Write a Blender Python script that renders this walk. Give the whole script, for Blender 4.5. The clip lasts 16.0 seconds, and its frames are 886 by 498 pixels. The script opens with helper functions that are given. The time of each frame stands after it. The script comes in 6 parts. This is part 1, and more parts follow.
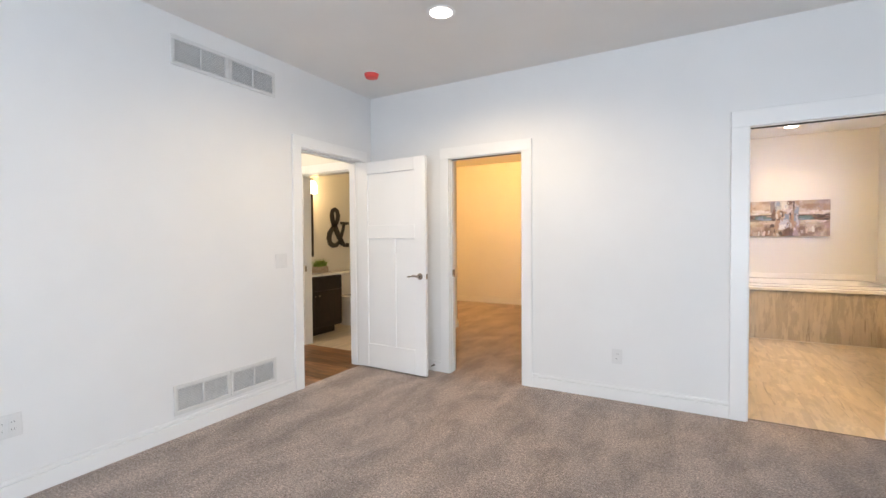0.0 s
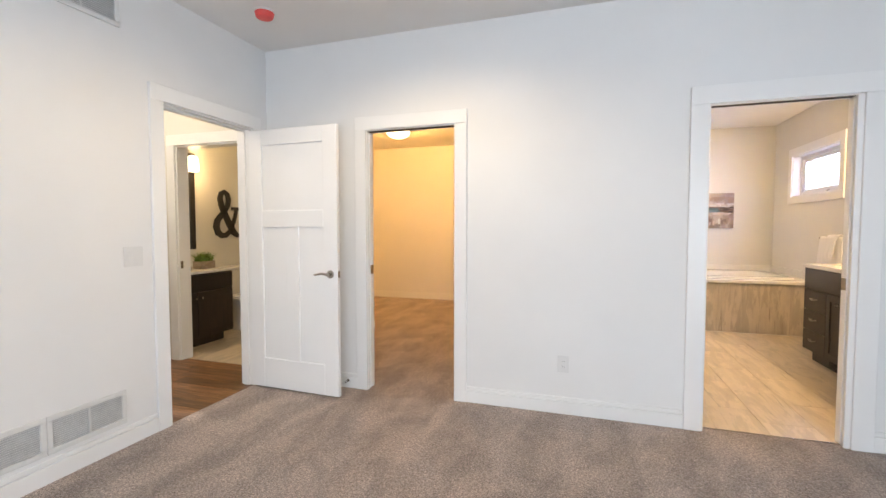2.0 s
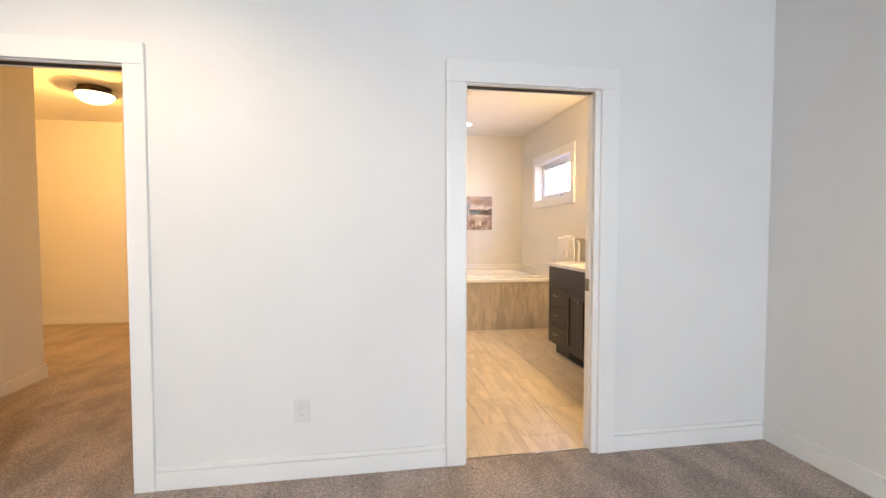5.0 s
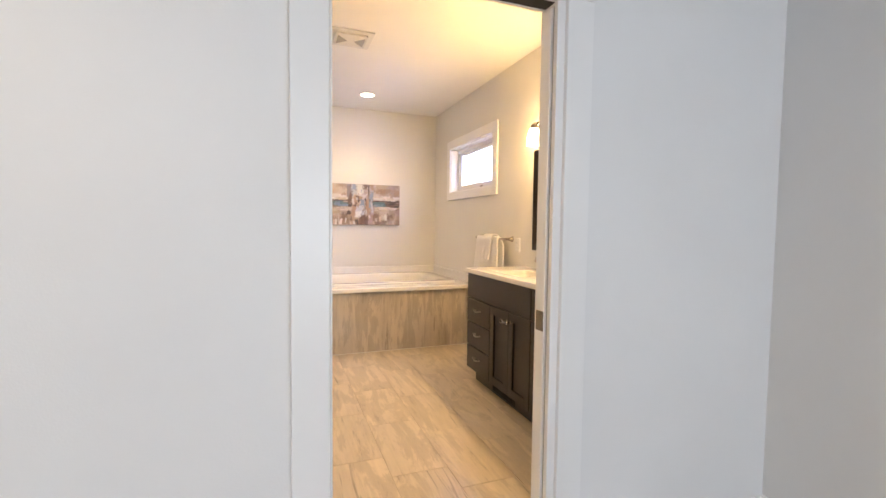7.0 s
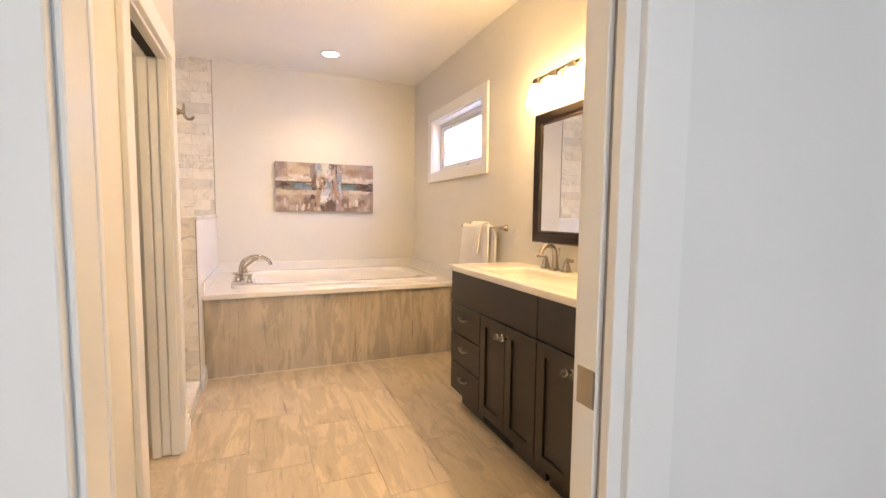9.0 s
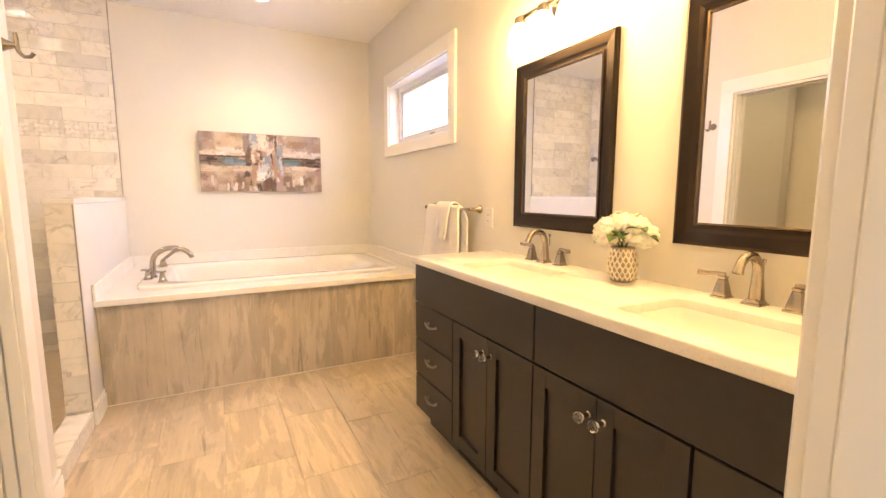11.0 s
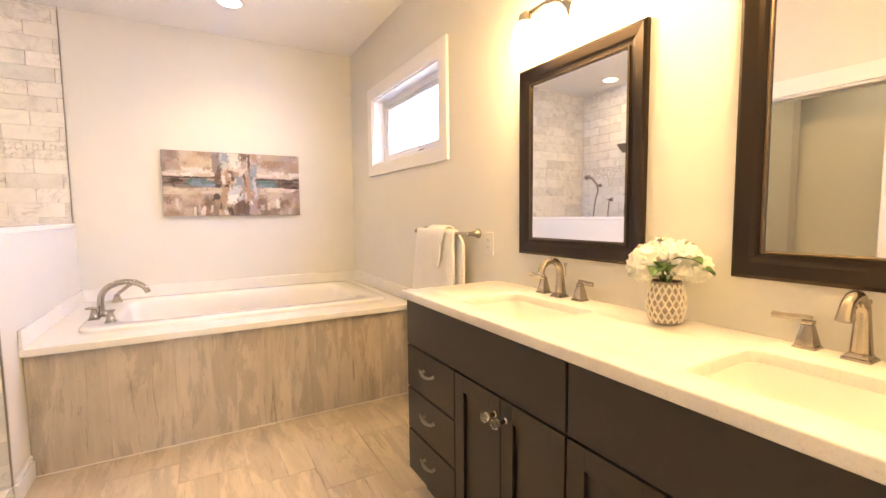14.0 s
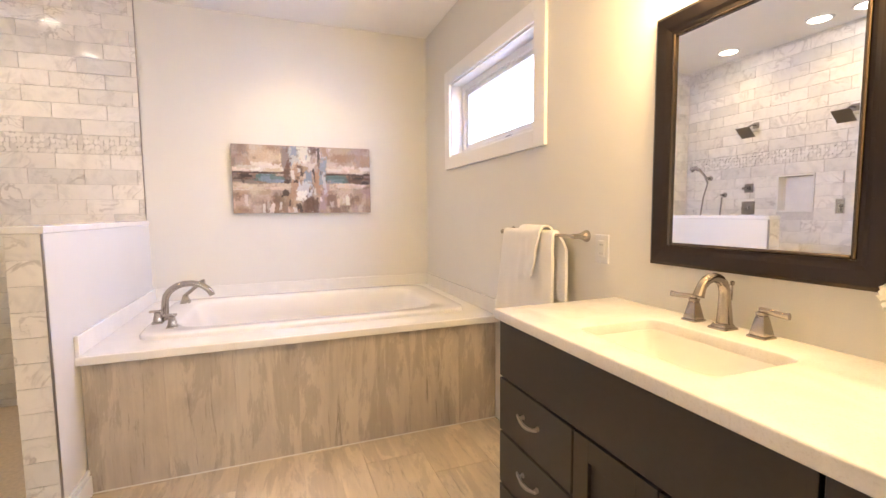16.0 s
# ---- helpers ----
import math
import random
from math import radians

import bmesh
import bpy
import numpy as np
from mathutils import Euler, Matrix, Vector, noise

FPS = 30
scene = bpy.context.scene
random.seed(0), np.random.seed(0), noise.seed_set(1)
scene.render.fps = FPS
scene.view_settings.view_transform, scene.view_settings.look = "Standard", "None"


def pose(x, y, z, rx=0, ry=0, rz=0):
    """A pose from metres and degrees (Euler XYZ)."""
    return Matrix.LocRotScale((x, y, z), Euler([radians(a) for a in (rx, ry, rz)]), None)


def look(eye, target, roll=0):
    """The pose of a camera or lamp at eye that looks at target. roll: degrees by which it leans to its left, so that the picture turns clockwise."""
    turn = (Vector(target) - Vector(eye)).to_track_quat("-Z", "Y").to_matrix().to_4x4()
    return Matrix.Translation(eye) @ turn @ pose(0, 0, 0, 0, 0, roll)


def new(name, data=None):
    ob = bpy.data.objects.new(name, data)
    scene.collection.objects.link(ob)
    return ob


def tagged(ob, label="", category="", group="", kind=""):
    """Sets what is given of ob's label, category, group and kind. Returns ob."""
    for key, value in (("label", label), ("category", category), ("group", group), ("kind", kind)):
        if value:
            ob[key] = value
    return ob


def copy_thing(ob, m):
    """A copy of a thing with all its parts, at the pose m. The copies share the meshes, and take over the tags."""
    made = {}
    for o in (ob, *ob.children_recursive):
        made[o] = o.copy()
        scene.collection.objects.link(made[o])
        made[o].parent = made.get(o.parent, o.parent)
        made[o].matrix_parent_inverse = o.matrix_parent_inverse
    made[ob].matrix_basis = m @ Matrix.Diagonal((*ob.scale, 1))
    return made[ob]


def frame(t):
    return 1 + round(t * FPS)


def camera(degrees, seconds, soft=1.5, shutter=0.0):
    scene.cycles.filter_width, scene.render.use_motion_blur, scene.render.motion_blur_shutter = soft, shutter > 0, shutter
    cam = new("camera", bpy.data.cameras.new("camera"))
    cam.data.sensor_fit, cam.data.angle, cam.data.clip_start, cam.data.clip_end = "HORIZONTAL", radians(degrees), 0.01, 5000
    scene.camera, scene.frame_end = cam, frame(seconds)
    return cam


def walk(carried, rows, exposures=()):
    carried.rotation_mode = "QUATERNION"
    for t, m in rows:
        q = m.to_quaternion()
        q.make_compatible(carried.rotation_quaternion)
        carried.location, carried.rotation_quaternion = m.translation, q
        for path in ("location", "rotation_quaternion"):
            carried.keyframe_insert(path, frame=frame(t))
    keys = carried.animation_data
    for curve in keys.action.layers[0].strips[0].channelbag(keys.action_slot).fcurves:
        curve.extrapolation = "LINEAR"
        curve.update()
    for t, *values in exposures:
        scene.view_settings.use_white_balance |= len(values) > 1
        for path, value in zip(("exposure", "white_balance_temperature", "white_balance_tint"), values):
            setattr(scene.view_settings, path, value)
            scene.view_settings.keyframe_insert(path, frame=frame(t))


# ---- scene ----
cam = camera(90.3, 16.0)
PATH = [
    (0, (0.241, 0.465, 1.296), (-0.738, 2.208, 1.248), -0.4),
    (0.5, (0.153, 0.664, 1.297), (-0.779, 2.433, 1.25), -0.5),
    (1, (0.055, 0.847, 1.292), (-0.811, 2.649, 1.245), -0.5),
    (1.5, (-0.022, 0.976, 1.292), (-0.795, 2.819, 1.22), -0.3),
    (2, (-0.134, 1.042, 1.288), (-0.745, 2.944, 1.195), -0.0),
    (2.5, (-0.18, 1.097, 1.28), (-0.632, 3.042, 1.178), 0.2),
    (3, (-0.168, 1.164, 1.278), (-0.472, 3.138, 1.175), 0.2),
    (3.5, (-0.122, 1.279, 1.274), (-0.271, 3.27, 1.174), 0.1),
    (4, (-0.057, 1.436, 1.279), (-0.039, 3.433, 1.177), 0.0),
    (4.5, (0.036, 1.632, 1.299), (0.202, 3.623, 1.197), -0.1),
    (5, (0.097, 1.859, 1.269), (0.416, 3.832, 1.189), -0.0),
    (5.2, (0.127, 1.962, 1.271), (0.501, 3.926, 1.196), 0.2),
    (7.5, (0.552, 3.097, 1.293), (1.272, 4.959, 1.18), 0.7),
    (8, (0.643, 3.263, 1.284), (1.353, 5.129, 1.161), 0.5),
    (10.5, (0.947, 4.043, 1.269), (1.835, 5.82, 1.043), 0.4),
    (11, (1.011, 4.141, 1.27), (1.923, 5.904, 1.023), 0.1),
    (11.5, (1.065, 4.206, 1.274), (2.003, 5.954, 1.023), -0.2),
    (12, (1.105, 4.262, 1.277), (2.071, 5.997, 1.039), -0.5),
    (12.5, (1.123, 4.304, 1.276), (2.116, 6.027, 1.063), -0.6),
    (13, (1.133, 4.343, 1.28), (2.132, 6.065, 1.084), -0.8),
    (13.5, (1.136, 4.401, 1.283), (2.129, 6.128, 1.104), -0.7),
    (14, (1.124, 4.464, 1.284), (2.101, 6.202, 1.127), -0.6),
    (14.5, (1.135, 4.548, 1.276), (2.066, 6.314, 1.145), -0.5),
    (15, (1.17, 4.65, 1.281), (2.023, 6.454, 1.152), -0.5),
    (15.5, (1.189, 4.761, 1.29), (1.961, 6.6, 1.141), -0.6),
    (16, (1.218, 4.899, 1.282), (1.921, 6.765, 1.119), -0.5),
]
EXPOSURES = [(0, -0.34, 6480, 11), (4, -0.28, 6780, 11), (5, -0.24, 6800, 11), (7.5, -0.46, 6700, 12), (8.2, -0.46, 6700, 12), (10.5, -0.15, 7700, 14), (13, -0.12, 7400, 13), (16, -0.28, 6250, 12)]
walk(cam, [(t, look(eye, target, roll)) for t, eye, target, roll in PATH], EXPOSURES)

# ---- world and light ----
world = bpy.data.worlds.new("sky")
scene.world = world
world.use_nodes = True
wn = world.node_tree.nodes
sky = wn.new("ShaderNodeTexSky")
sky.sky_type, sky.sun_disc = "NISHITA", False
sky.sun_elevation, sky.sun_rotation = radians(48), radians(250)
wn["Background"].inputs["Strength"].default_value = 0.15
world.node_tree.links.new(sky.outputs["Color"], wn["Background"].inputs["Color"])

sun_data = bpy.data.lights.new("sun", "SUN")
sun_data.energy, sun_data.angle, sun_data.color = 2.5, radians(0.5), (1.0, 0.95, 0.88)
sun = new("sun", sun_data)
sun.matrix_world = look((-20, 8, 24), (0, 0, 0))


def area_lamp(name, eye, target, w, h, watts, colour):
    d = bpy.data.lights.new(name, "AREA")
    d.shape, d.size, d.size_y, d.energy, d.color = "RECTANGLE", w, h, watts, colour
    ob = new(name, d)
    ob.matrix_world = look(eye, target)
    return ob


def bulb(name, at, watts, colour, radius=0.04):
    d = bpy.data.lights.new(name, "POINT")
    d.energy, d.color, d.shadow_soft_size = watts, colour, radius
    ob = new(name, d)
    ob.location = at
    return ob


def down_lamp(name, at, watts, colour, spread=125):
    d = bpy.data.lights.new(name, "SPOT")
    d.energy, d.color, d.shadow_soft_size, d.spot_size, d.spot_blend = watts, colour, 0.06, radians(spread), 0.6
    ob = new(name, d)
    ob.matrix_world = look(at, (at[0], at[1] + 0.0001, 0))
    return ob


DAY = (0.76, 0.875, 1.0)
WARM = (1.0, 0.645, 0.275)
AMBER = (1.0, 0.50, 0.13)
area_lamp("sky_in_south_window", (0.9, -2.66, 1.45), (0.9, 3, 1.2), 2.6, 1.5, 150, DAY)
area_lamp("sky_in_east_window", (2.54, -0.6, 1.45), (-2.7, 1.4, 1.2), 1.7, 1.4, 52, DAY)
area_lamp("sky_in_bath_window", (2.74, 7.44, 2.06), (0.9, 7.44, 0.75), 1.1, 0.5, 62, (0.45, 0.55, 1.0))
CEIL = 2.765
down_lamp("bedroom_downlight_lamp", (-1.18, 2.99, CEIL - 0.03), 100, (1.0, 0.76, 0.46), 165)
for lx, ly, lw in ((1.41, 7.95, 47), (-0.34, 7.95, 19), (-0.33, 7.2, 16), (-0.38, 6.92, 9)):
    down_lamp("bath_downlight_lamp", (lx, ly, CEIL - 0.03), lw, (1.0, 0.69, 0.33))
for by in (5.765, 4.825):
    for k in (-0.165, 0, 0.165):
        bulb("vanity_bulb", (2.335, by + k, 2.00), 18.5, WARM, 0.045)
bulb("closet_bulb", (-2.75, 7.05, 2.645), 125, AMBER, 0.03)
down_lamp("toilet_room_lamp", (-0.25, 5.5, CEIL - 0.03), 26, (1.0, 0.78, 0.48), 150)
bulb("powder_room_bulb", (-4.44, 5.06, 2.02), 20, WARM, 0.05)
# Added fill light without a fixture, to brighten the hall and powder door casing.
bulb("hall_bulb", (-3.9, 3.3, 2.6), 42, (1.0, 0.86, 0.68), 0.1)


# ---- materials ----
def material(name, rough=0.5, metal=0.0):
    m = bpy.data.materials.new(name)
    m.use_nodes = True
    b = m.node_tree.nodes["Principled BSDF"]
    b.inputs["Roughness"].default_value, b.inputs["Metallic"].default_value = rough, metal
    return m, m.node_tree.nodes, m.node_tree.links, b


def coords(n, l, scale=(1, 1, 1), shuffle=False, turn=(0, 0, 0)):
    """Object coordinates in metres, shifted at random for each object where pieces share a mesh."""
    tc = n.new("ShaderNodeTexCoord")
    mp = n.new("ShaderNodeMapping")
    mp.inputs["Scale"].default_value = scale
    mp.inputs["Rotation"].default_value = turn
    l.new(tc.outputs["Object"], mp.inputs["Vector"])
    if shuffle:
        info = n.new("ShaderNodeObjectInfo")
        k = n.new("ShaderNodeVectorMath")
        k.operation = "SCALE"
        k.inputs[0].default_value = (37.0, 53.0, 71.0)
        l.new(info.outputs["Random"], k.inputs["Scale"])
        l.new(k.outputs[0], mp.inputs["Location"])
    return mp.outputs["Vector"]


def noise_tex(n, l, vec, scale, detail=3, rough=0.55, distort=0.0):
    t = n.new("ShaderNodeTexNoise")
    t.inputs["Scale"].default_value, t.inputs["Detail"].default_value = scale, detail
    t.inputs["Roughness"].default_value, t.inputs["Distortion"].default_value = rough, distort
    l.new(vec, t.inputs["Vector"])
    return t.outputs["Fac"]


def ramp(n, l, fac, stops):
    r = n.new("ShaderNodeValToRGB")
    e = r.color_ramp.elements
    while len(e) < len(stops):
        e.new(0.5)
    for k, (p, c) in zip(e, stops):
        k.position, k.color = p, (*c, 1)
    l.new(fac, r.inputs["Fac"])
    return r.outputs["Color"]


def mix(n, l, fac, a, b, mode="MIX"):
    x = n.new("ShaderNodeMix")
    x.data_type, x.blend_type = "RGBA", mode
    for sock, v in ((x.inputs[0], fac), (x.inputs[6], a), (x.inputs[7], b)):
        if isinstance(v, (int, float)):
            sock.default_value = v
        elif isinstance(v, tuple):
            sock.default_value = (*v, 1)
        else:
            l.new(v, sock)
    return x.outputs[2]


def bump(n, l, b, height, strength, distance):
    k = n.new("ShaderNodeBump")
    k.inputs["Strength"].default_value, k.inputs["Distance"].default_value = strength, distance
    l.new(height, k.inputs["Height"])
    l.new(k.outputs["Normal"], b.inputs["Normal"])


def shade(c, f):
    return tuple(min(1.0, v * f) for v in c)


def painted(name, colour, rough=0.6, texture=0.25, scale=160):
    """Rolled wall paint: faint orange-peel relief and slight unevenness."""
    m, n, l, b = material(name, rough)
    v = coords(n, l)
    l.new(ramp(n, l, noise_tex(n, l, v, 1.3, 4), [(0.3, shade(colour, 0.97)), (0.7, shade(colour, 1.02))]), b.inputs["Base Color"])
    bump(n, l, b, noise_tex(n, l, v, scale, 2), texture, 0.0012)
    return m


def metal(name, colour, rough=0.3, brushed=True):
    m, n, l, b = material(name, rough, 1.0)
    v = coords(n, l, (1, 1, 14) if brushed else (1, 1, 1))
    l.new(ramp(n, l, noise_tex(n, l, v, 700, 2), [(0.3, shade(colour, 0.97)), (0.7, shade(colour, 1.02))]), b.inputs["Base Color"])
    r = n.new("ShaderNodeMapRange")
    r.inputs["To Min"].default_value, r.inputs["To Max"].default_value = rough * 0.92, rough * 1.1
    l.new(noise_tex(n, l, v, 600, 2), r.inputs["Value"])
    l.new(r.outputs[0], b.inputs["Roughness"])
    return m


def plain(name, colour, rough=0.4, spread=0.05, scale=30, relief=0.06):
    m, n, l, b = material(name, rough)
    v = coords(n, l)
    l.new(ramp(n, l, noise_tex(n, l, v, scale, 4), [(0.3, shade(colour, 1 - spread)), (0.7, shade(colour, 1 + spread))]), b.inputs["Base Color"])
    if relief:
        bump(n, l, b, noise_tex(n, l, v, scale * 6, 2), relief, 0.001)
    return m


def glowing(name, colour, strength):
    m, n, l, b = material(name, 0.3)
    b.inputs["Base Color"].default_value = (0.9, 0.88, 0.84, 1)
    b.inputs["Emission Color"].default_value = (*colour, 1)
    b.inputs["Emission Strength"].default_value = strength
    return m


def carpet_material():
    m, n, l, b = material("taupe_cut_pile_carpet", 0.95)
    v = coords(n, l)
    tuft = noise_tex(n, l, v, 105, 5, 0.78)
    base = ramp(n, l, tuft, [(0.34, (0.07, 0.056, 0.047)), (0.46, (0.315, 0.256, 0.228)), (0.54, (0.47, 0.386, 0.345)), (0.66, (0.82, 0.70, 0.635))])
    tread = noise_tex(n, l, coords(n, l, (1.0, 0.55, 1.0)), 5.0, 5, 0.62, 0.4)
    lane = n.new("ShaderNodeTexWave")
    lane.wave_type, lane.bands_direction, lane.wave_profile = "BANDS", "X", "SIN"
    lane.inputs["Scale"].default_value, lane.inputs["Distortion"].default_value = 0.72, 5.5
    lane.inputs["Detail"].default_value, lane.inputs["Detail Scale"].default_value, lane.inputs["Detail Roughness"].default_value = 4.0, 1.5, 0.62
    l.new(coords(n, l, (1.0, 0.30, 1.0), turn=(0, 0, 0.05)), lane.inputs["Vector"])
    stroke = ramp(n, l, lane.outputs["Fac"], [(0.25, (0.925, 0.92, 0.915)), (0.65, (1.07, 1.07, 1.07))])
    brushed = mix(n, l, 1.0, stroke, ramp(n, l, tread, [(0.38, (0.80, 0.795, 0.79)), (0.60, (1.17, 1.16, 1.15))]), "MULTIPLY")
    clump = ramp(n, l, noise_tex(n, l, v, 48, 3, 0.6), [(0.3, (0.70, 0.69, 0.68)), (0.7, (1.2, 1.2, 1.2))])
    l.new(mix(n, l, 1.0, mix(n, l, 1.0, base, brushed, "MULTIPLY"), clump, "MULTIPLY"), b.inputs["Base Color"])
    bump(n, l, b, tuft, 1.0, 0.012)
    b.inputs["Sheen Weight"].default_value = 0.25
    return m


def plank_tile(name, along, light, mid, dark, rough=0.32):
    """Porcelain with a weathered-wood print: ragged worn patches and thin broken streaks; each piece takes its own stretch of the print."""
    m, n, l, b = material(name, rough)
    axis = "xyz".index(along)
    def stretched(across, lengthwise):
        k = [across] * 3
        k[axis] = lengthwise
        return coords(n, l, tuple(k), True)
    broad = noise_tex(n, l, stretched(3.2, 0.9), 1.0, 6, 0.62, 0.5)
    worn = noise_tex(n, l, stretched(6.0, 1.3), 1.0, 9, 0.70, 0.5)
    grain = noise_tex(n, l, stretched(60.0, 3.0), 1.0, 5, 0.65, 0.3)
    streak = noise_tex(n, l, stretched(26.0, 1.5), 1.0, 6, 0.7, 0.9)
    c = ramp(n, l, broad, [(0.34, tuple((p + q) / 2 for p, q in zip(mid, light))), (0.50, light), (0.66, shade(light, 1.10))])
    c = mix(n, l, ramp(n, l, worn, [(0.49, (0, 0, 0)), (0.53, (0.55, 0.55, 0.55)), (0.60, (0.62, 0.62, 0.62)), (0.64, (0.85, 0.85, 0.85))]), c, mid)
    c = mix(n, l, ramp(n, l, worn, [(0.60, (0, 0, 0)), (0.67, (0.40, 0.40, 0.40))]), c, tuple((p + q) / 2 for p, q in zip(mid, dark)))
    line = ramp(n, l, streak, [(0.33, (0.75, 0.75, 0.75)), (0.38, (0.25, 0.25, 0.25)), (0.42, (0, 0, 0))])
    where = ramp(n, l, broad, [(0.44, (1, 1, 1)), (0.56, (0.1, 0.1, 0.1))])
    c = mix(n, l, mix(n, l, 1.0, line, where, "MULTIPLY"), c, dark)
    c = mix(n, l, 1.0, c, ramp(n, l, grain, [(0.3, (0.93, 0.925, 0.92)), (0.7, (1.05, 1.05, 1.05))]), "MULTIPLY")
    info = n.new("ShaderNodeObjectInfo")
    tone = ramp(n, l, info.outputs["Random"], [(0.0, (0.95, 0.95, 0.95)), (0.5, (1, 0.995, 0.99)), (1.0, (1.04, 1.03, 1.01))])
    l.new(mix(n, l, 1.0, c, tone, "MULTIPLY"), b.inputs["Base Color"])
    bump(n, l, b, grain, 0.10, 0.0015)
    return m


def marble(name, rough=0.06):
    m, n, l, b = material(name, rough)
    v = coords(n, l, (1, 1, 1), True)
    cloud = noise_tex(n, l, v, 6, 5, 0.6, 1.5)
    vein = noise_tex(n, l, v, 5, 4, 0.55, 1.6)
    c = ramp(n, l, cloud, [(0.30, (0.66, 0.65, 0.63)), (0.5, (0.79, 0.775, 0.745)), (0.75, (0.83, 0.815, 0.785))])
    line = ramp(n, l, vein, [(0.470, (0, 0, 0)), (0.497, (0.55, 0.55, 0.55)), (0.503, (0.55, 0.55, 0.55)), (0.535, (0, 0, 0))])
    patch = ramp(n, l, noise_tex(n, l, v, 3.5, 2), [(0.50, (0, 0, 0)), (0.66, (1, 1, 1))])
    c = mix(n, l, mix(n, l, 1.0, line, patch, "MULTIPLY"), c, (0.33, 0.30, 0.28))
    info = n.new("ShaderNodeObjectInfo")
    tone = ramp(n, l, info.outputs["Random"], [(0.0, (0.84, 0.84, 0.83)), (0.3, (0.96, 0.95, 0.92)), (1.0, (1.05, 1.04, 1.02))])
    l.new(mix(n, l, 1.0, c, tone, "MULTIPLY"), b.inputs["Base Color"])
    return m


def chip_marble():
    m, n, l, b = material("broken_marble_chips", 0.2)
    g = n.new("ShaderNodeNewGeometry")
    l.new(ramp(n, l, g.outputs["Random Per Island"], [(0.0, (0.64, 0.62, 0.58)), (0.35, (0.74, 0.72, 0.67)), (1.0, (0.82, 0.80, 0.76))]), b.inputs["Base Color"])
    return m


def wood(name, along, a, bcol, c, rough=0.35):
    m, n, l, b = material(name, rough)
    s = [14, 14, 14]
    s["xyz".index(along)] = 1.2
    v = coords(n, l, tuple(s), True)
    g = noise_tex(n, l, v, 2.2, 6, 0.6, 1.0)
    info = n.new("ShaderNodeObjectInfo")
    tone = ramp(n, l, info.outputs["Random"], [(0, (0.55, 0.5, 0.48)), (0.6, (1, 1, 1)), (1, (1.35, 1.3, 1.2))])
    l.new(mix(n, l, 1.0, ramp(n, l, g, [(0.3, a), (0.5, bcol), (0.7, c)]), tone, "MULTIPLY"), b.inputs["Base Color"])
    bump(n, l, b, g, 0.1, 0.001)
    return m


def quartz_material():
    m, n, l, b = material("white_quartz", 0.16)
    v = coords(n, l)
    c = ramp(n, l, noise_tex(n, l, v, 180, 3, 0.6), [(0.30, (0.72, 0.70, 0.67)), (0.42, (0.80, 0.79, 0.77)), (0.8, (0.84, 0.83, 0.81))])
    cloud = ramp(n, l, noise_tex(n, l, v, 7, 5, 0.6, 1.0), [(0.35, (0.93, 0.92, 0.91)), (0.6, (1, 1, 1))])
    l.new(mix(n, l, 1.0, c, cloud, "MULTIPLY"), b.inputs["Base Color"])
    return m


def canvas_material():
    """Acrylic paint whose colour is laid on stroke by stroke in the canvas mesh, with brush relief."""
    m, n, l, b = material("abstract_acrylic_paint", 0.5)
    hue = n.new("ShaderNodeVertexColor")
    hue.layer_name = "paint"
    stroke = noise_tex(n, l, coords(n, l, (3, 1, 7)), 22, 5, 0.6)
    l.new(mix(n, l, 1.0, hue.outputs["Color"], ramp(n, l, stroke, [(0.3, (0.88, 0.875, 0.87)), (0.7, (1.07, 1.07, 1.07))]), "MULTIPLY"), b.inputs["Base Color"])
    bump(n, l, b, stroke, 0.3, 0.0015)
    return m


def glass_material(name="clear_glass"):
    m, n, l, b = material(name, 0.02)
    b.inputs["Base Color"].default_value = (0.97, 0.98, 0.98, 1)
    b.inputs["Transmission Weight"].default_value, b.inputs["IOR"].default_value = 1.0, 1.45
    return m


def mirror_material():
    m, n, l, b = material("mirror_silver", 0.012, 1.0)
    b.inputs["Base Color"].default_value = (0.88, 0.89, 0.88, 1)
    return m


def cloth(name, colour):
    m, n, l, b = material(name, 0.95)
    v = coords(n, l)
    f = noise_tex(n, l, v, 320, 2, 0.7)
    l.new(ramp(n, l, f, [(0.3, shade(colour, 0.85)), (0.7, colour)]), b.inputs["Base Color"])
    bump(n, l, b, f, 0.6, 0.003)
    b.inputs["Sheen Weight"].default_value = 0.2
    return m


BEDROOM_PAINT = painted("soft_white_wall_paint", (0.775, 0.775, 0.772))
BATH_PAINT = painted("pale_greige_wall_paint", (0.70, 0.69, 0.65))
CEILING_PAINT = painted("flat_ceiling_paint", (0.80, 0.79, 0.78), 0.8, 0.5, 90)
BATH_CEILING = painted("white_ceiling_paint", (0.84, 0.83, 0.80), 0.8, 0.4, 90)
TRIM = painted("satin_white_trim_paint", (0.82, 0.82, 0.815), 0.32, 0.06, 60)
DOOR_PAINT = painted("satin_white_door_paint", (0.84, 0.845, 0.85), 0.35, 0.08, 70)
CARPET = carpet_material()
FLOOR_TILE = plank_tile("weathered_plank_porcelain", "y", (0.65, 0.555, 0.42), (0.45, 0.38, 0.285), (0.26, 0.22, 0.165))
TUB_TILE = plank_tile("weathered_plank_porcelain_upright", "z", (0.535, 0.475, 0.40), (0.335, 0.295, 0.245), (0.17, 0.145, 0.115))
GROUT = plain("sand_grout", (0.62, 0.53, 0.41), 0.9, 0.1, 60, 0.3)
PALE_GROUT = plain("grey_grout", (0.60, 0.58, 0.545), 0.9, 0.1, 60, 0.3)
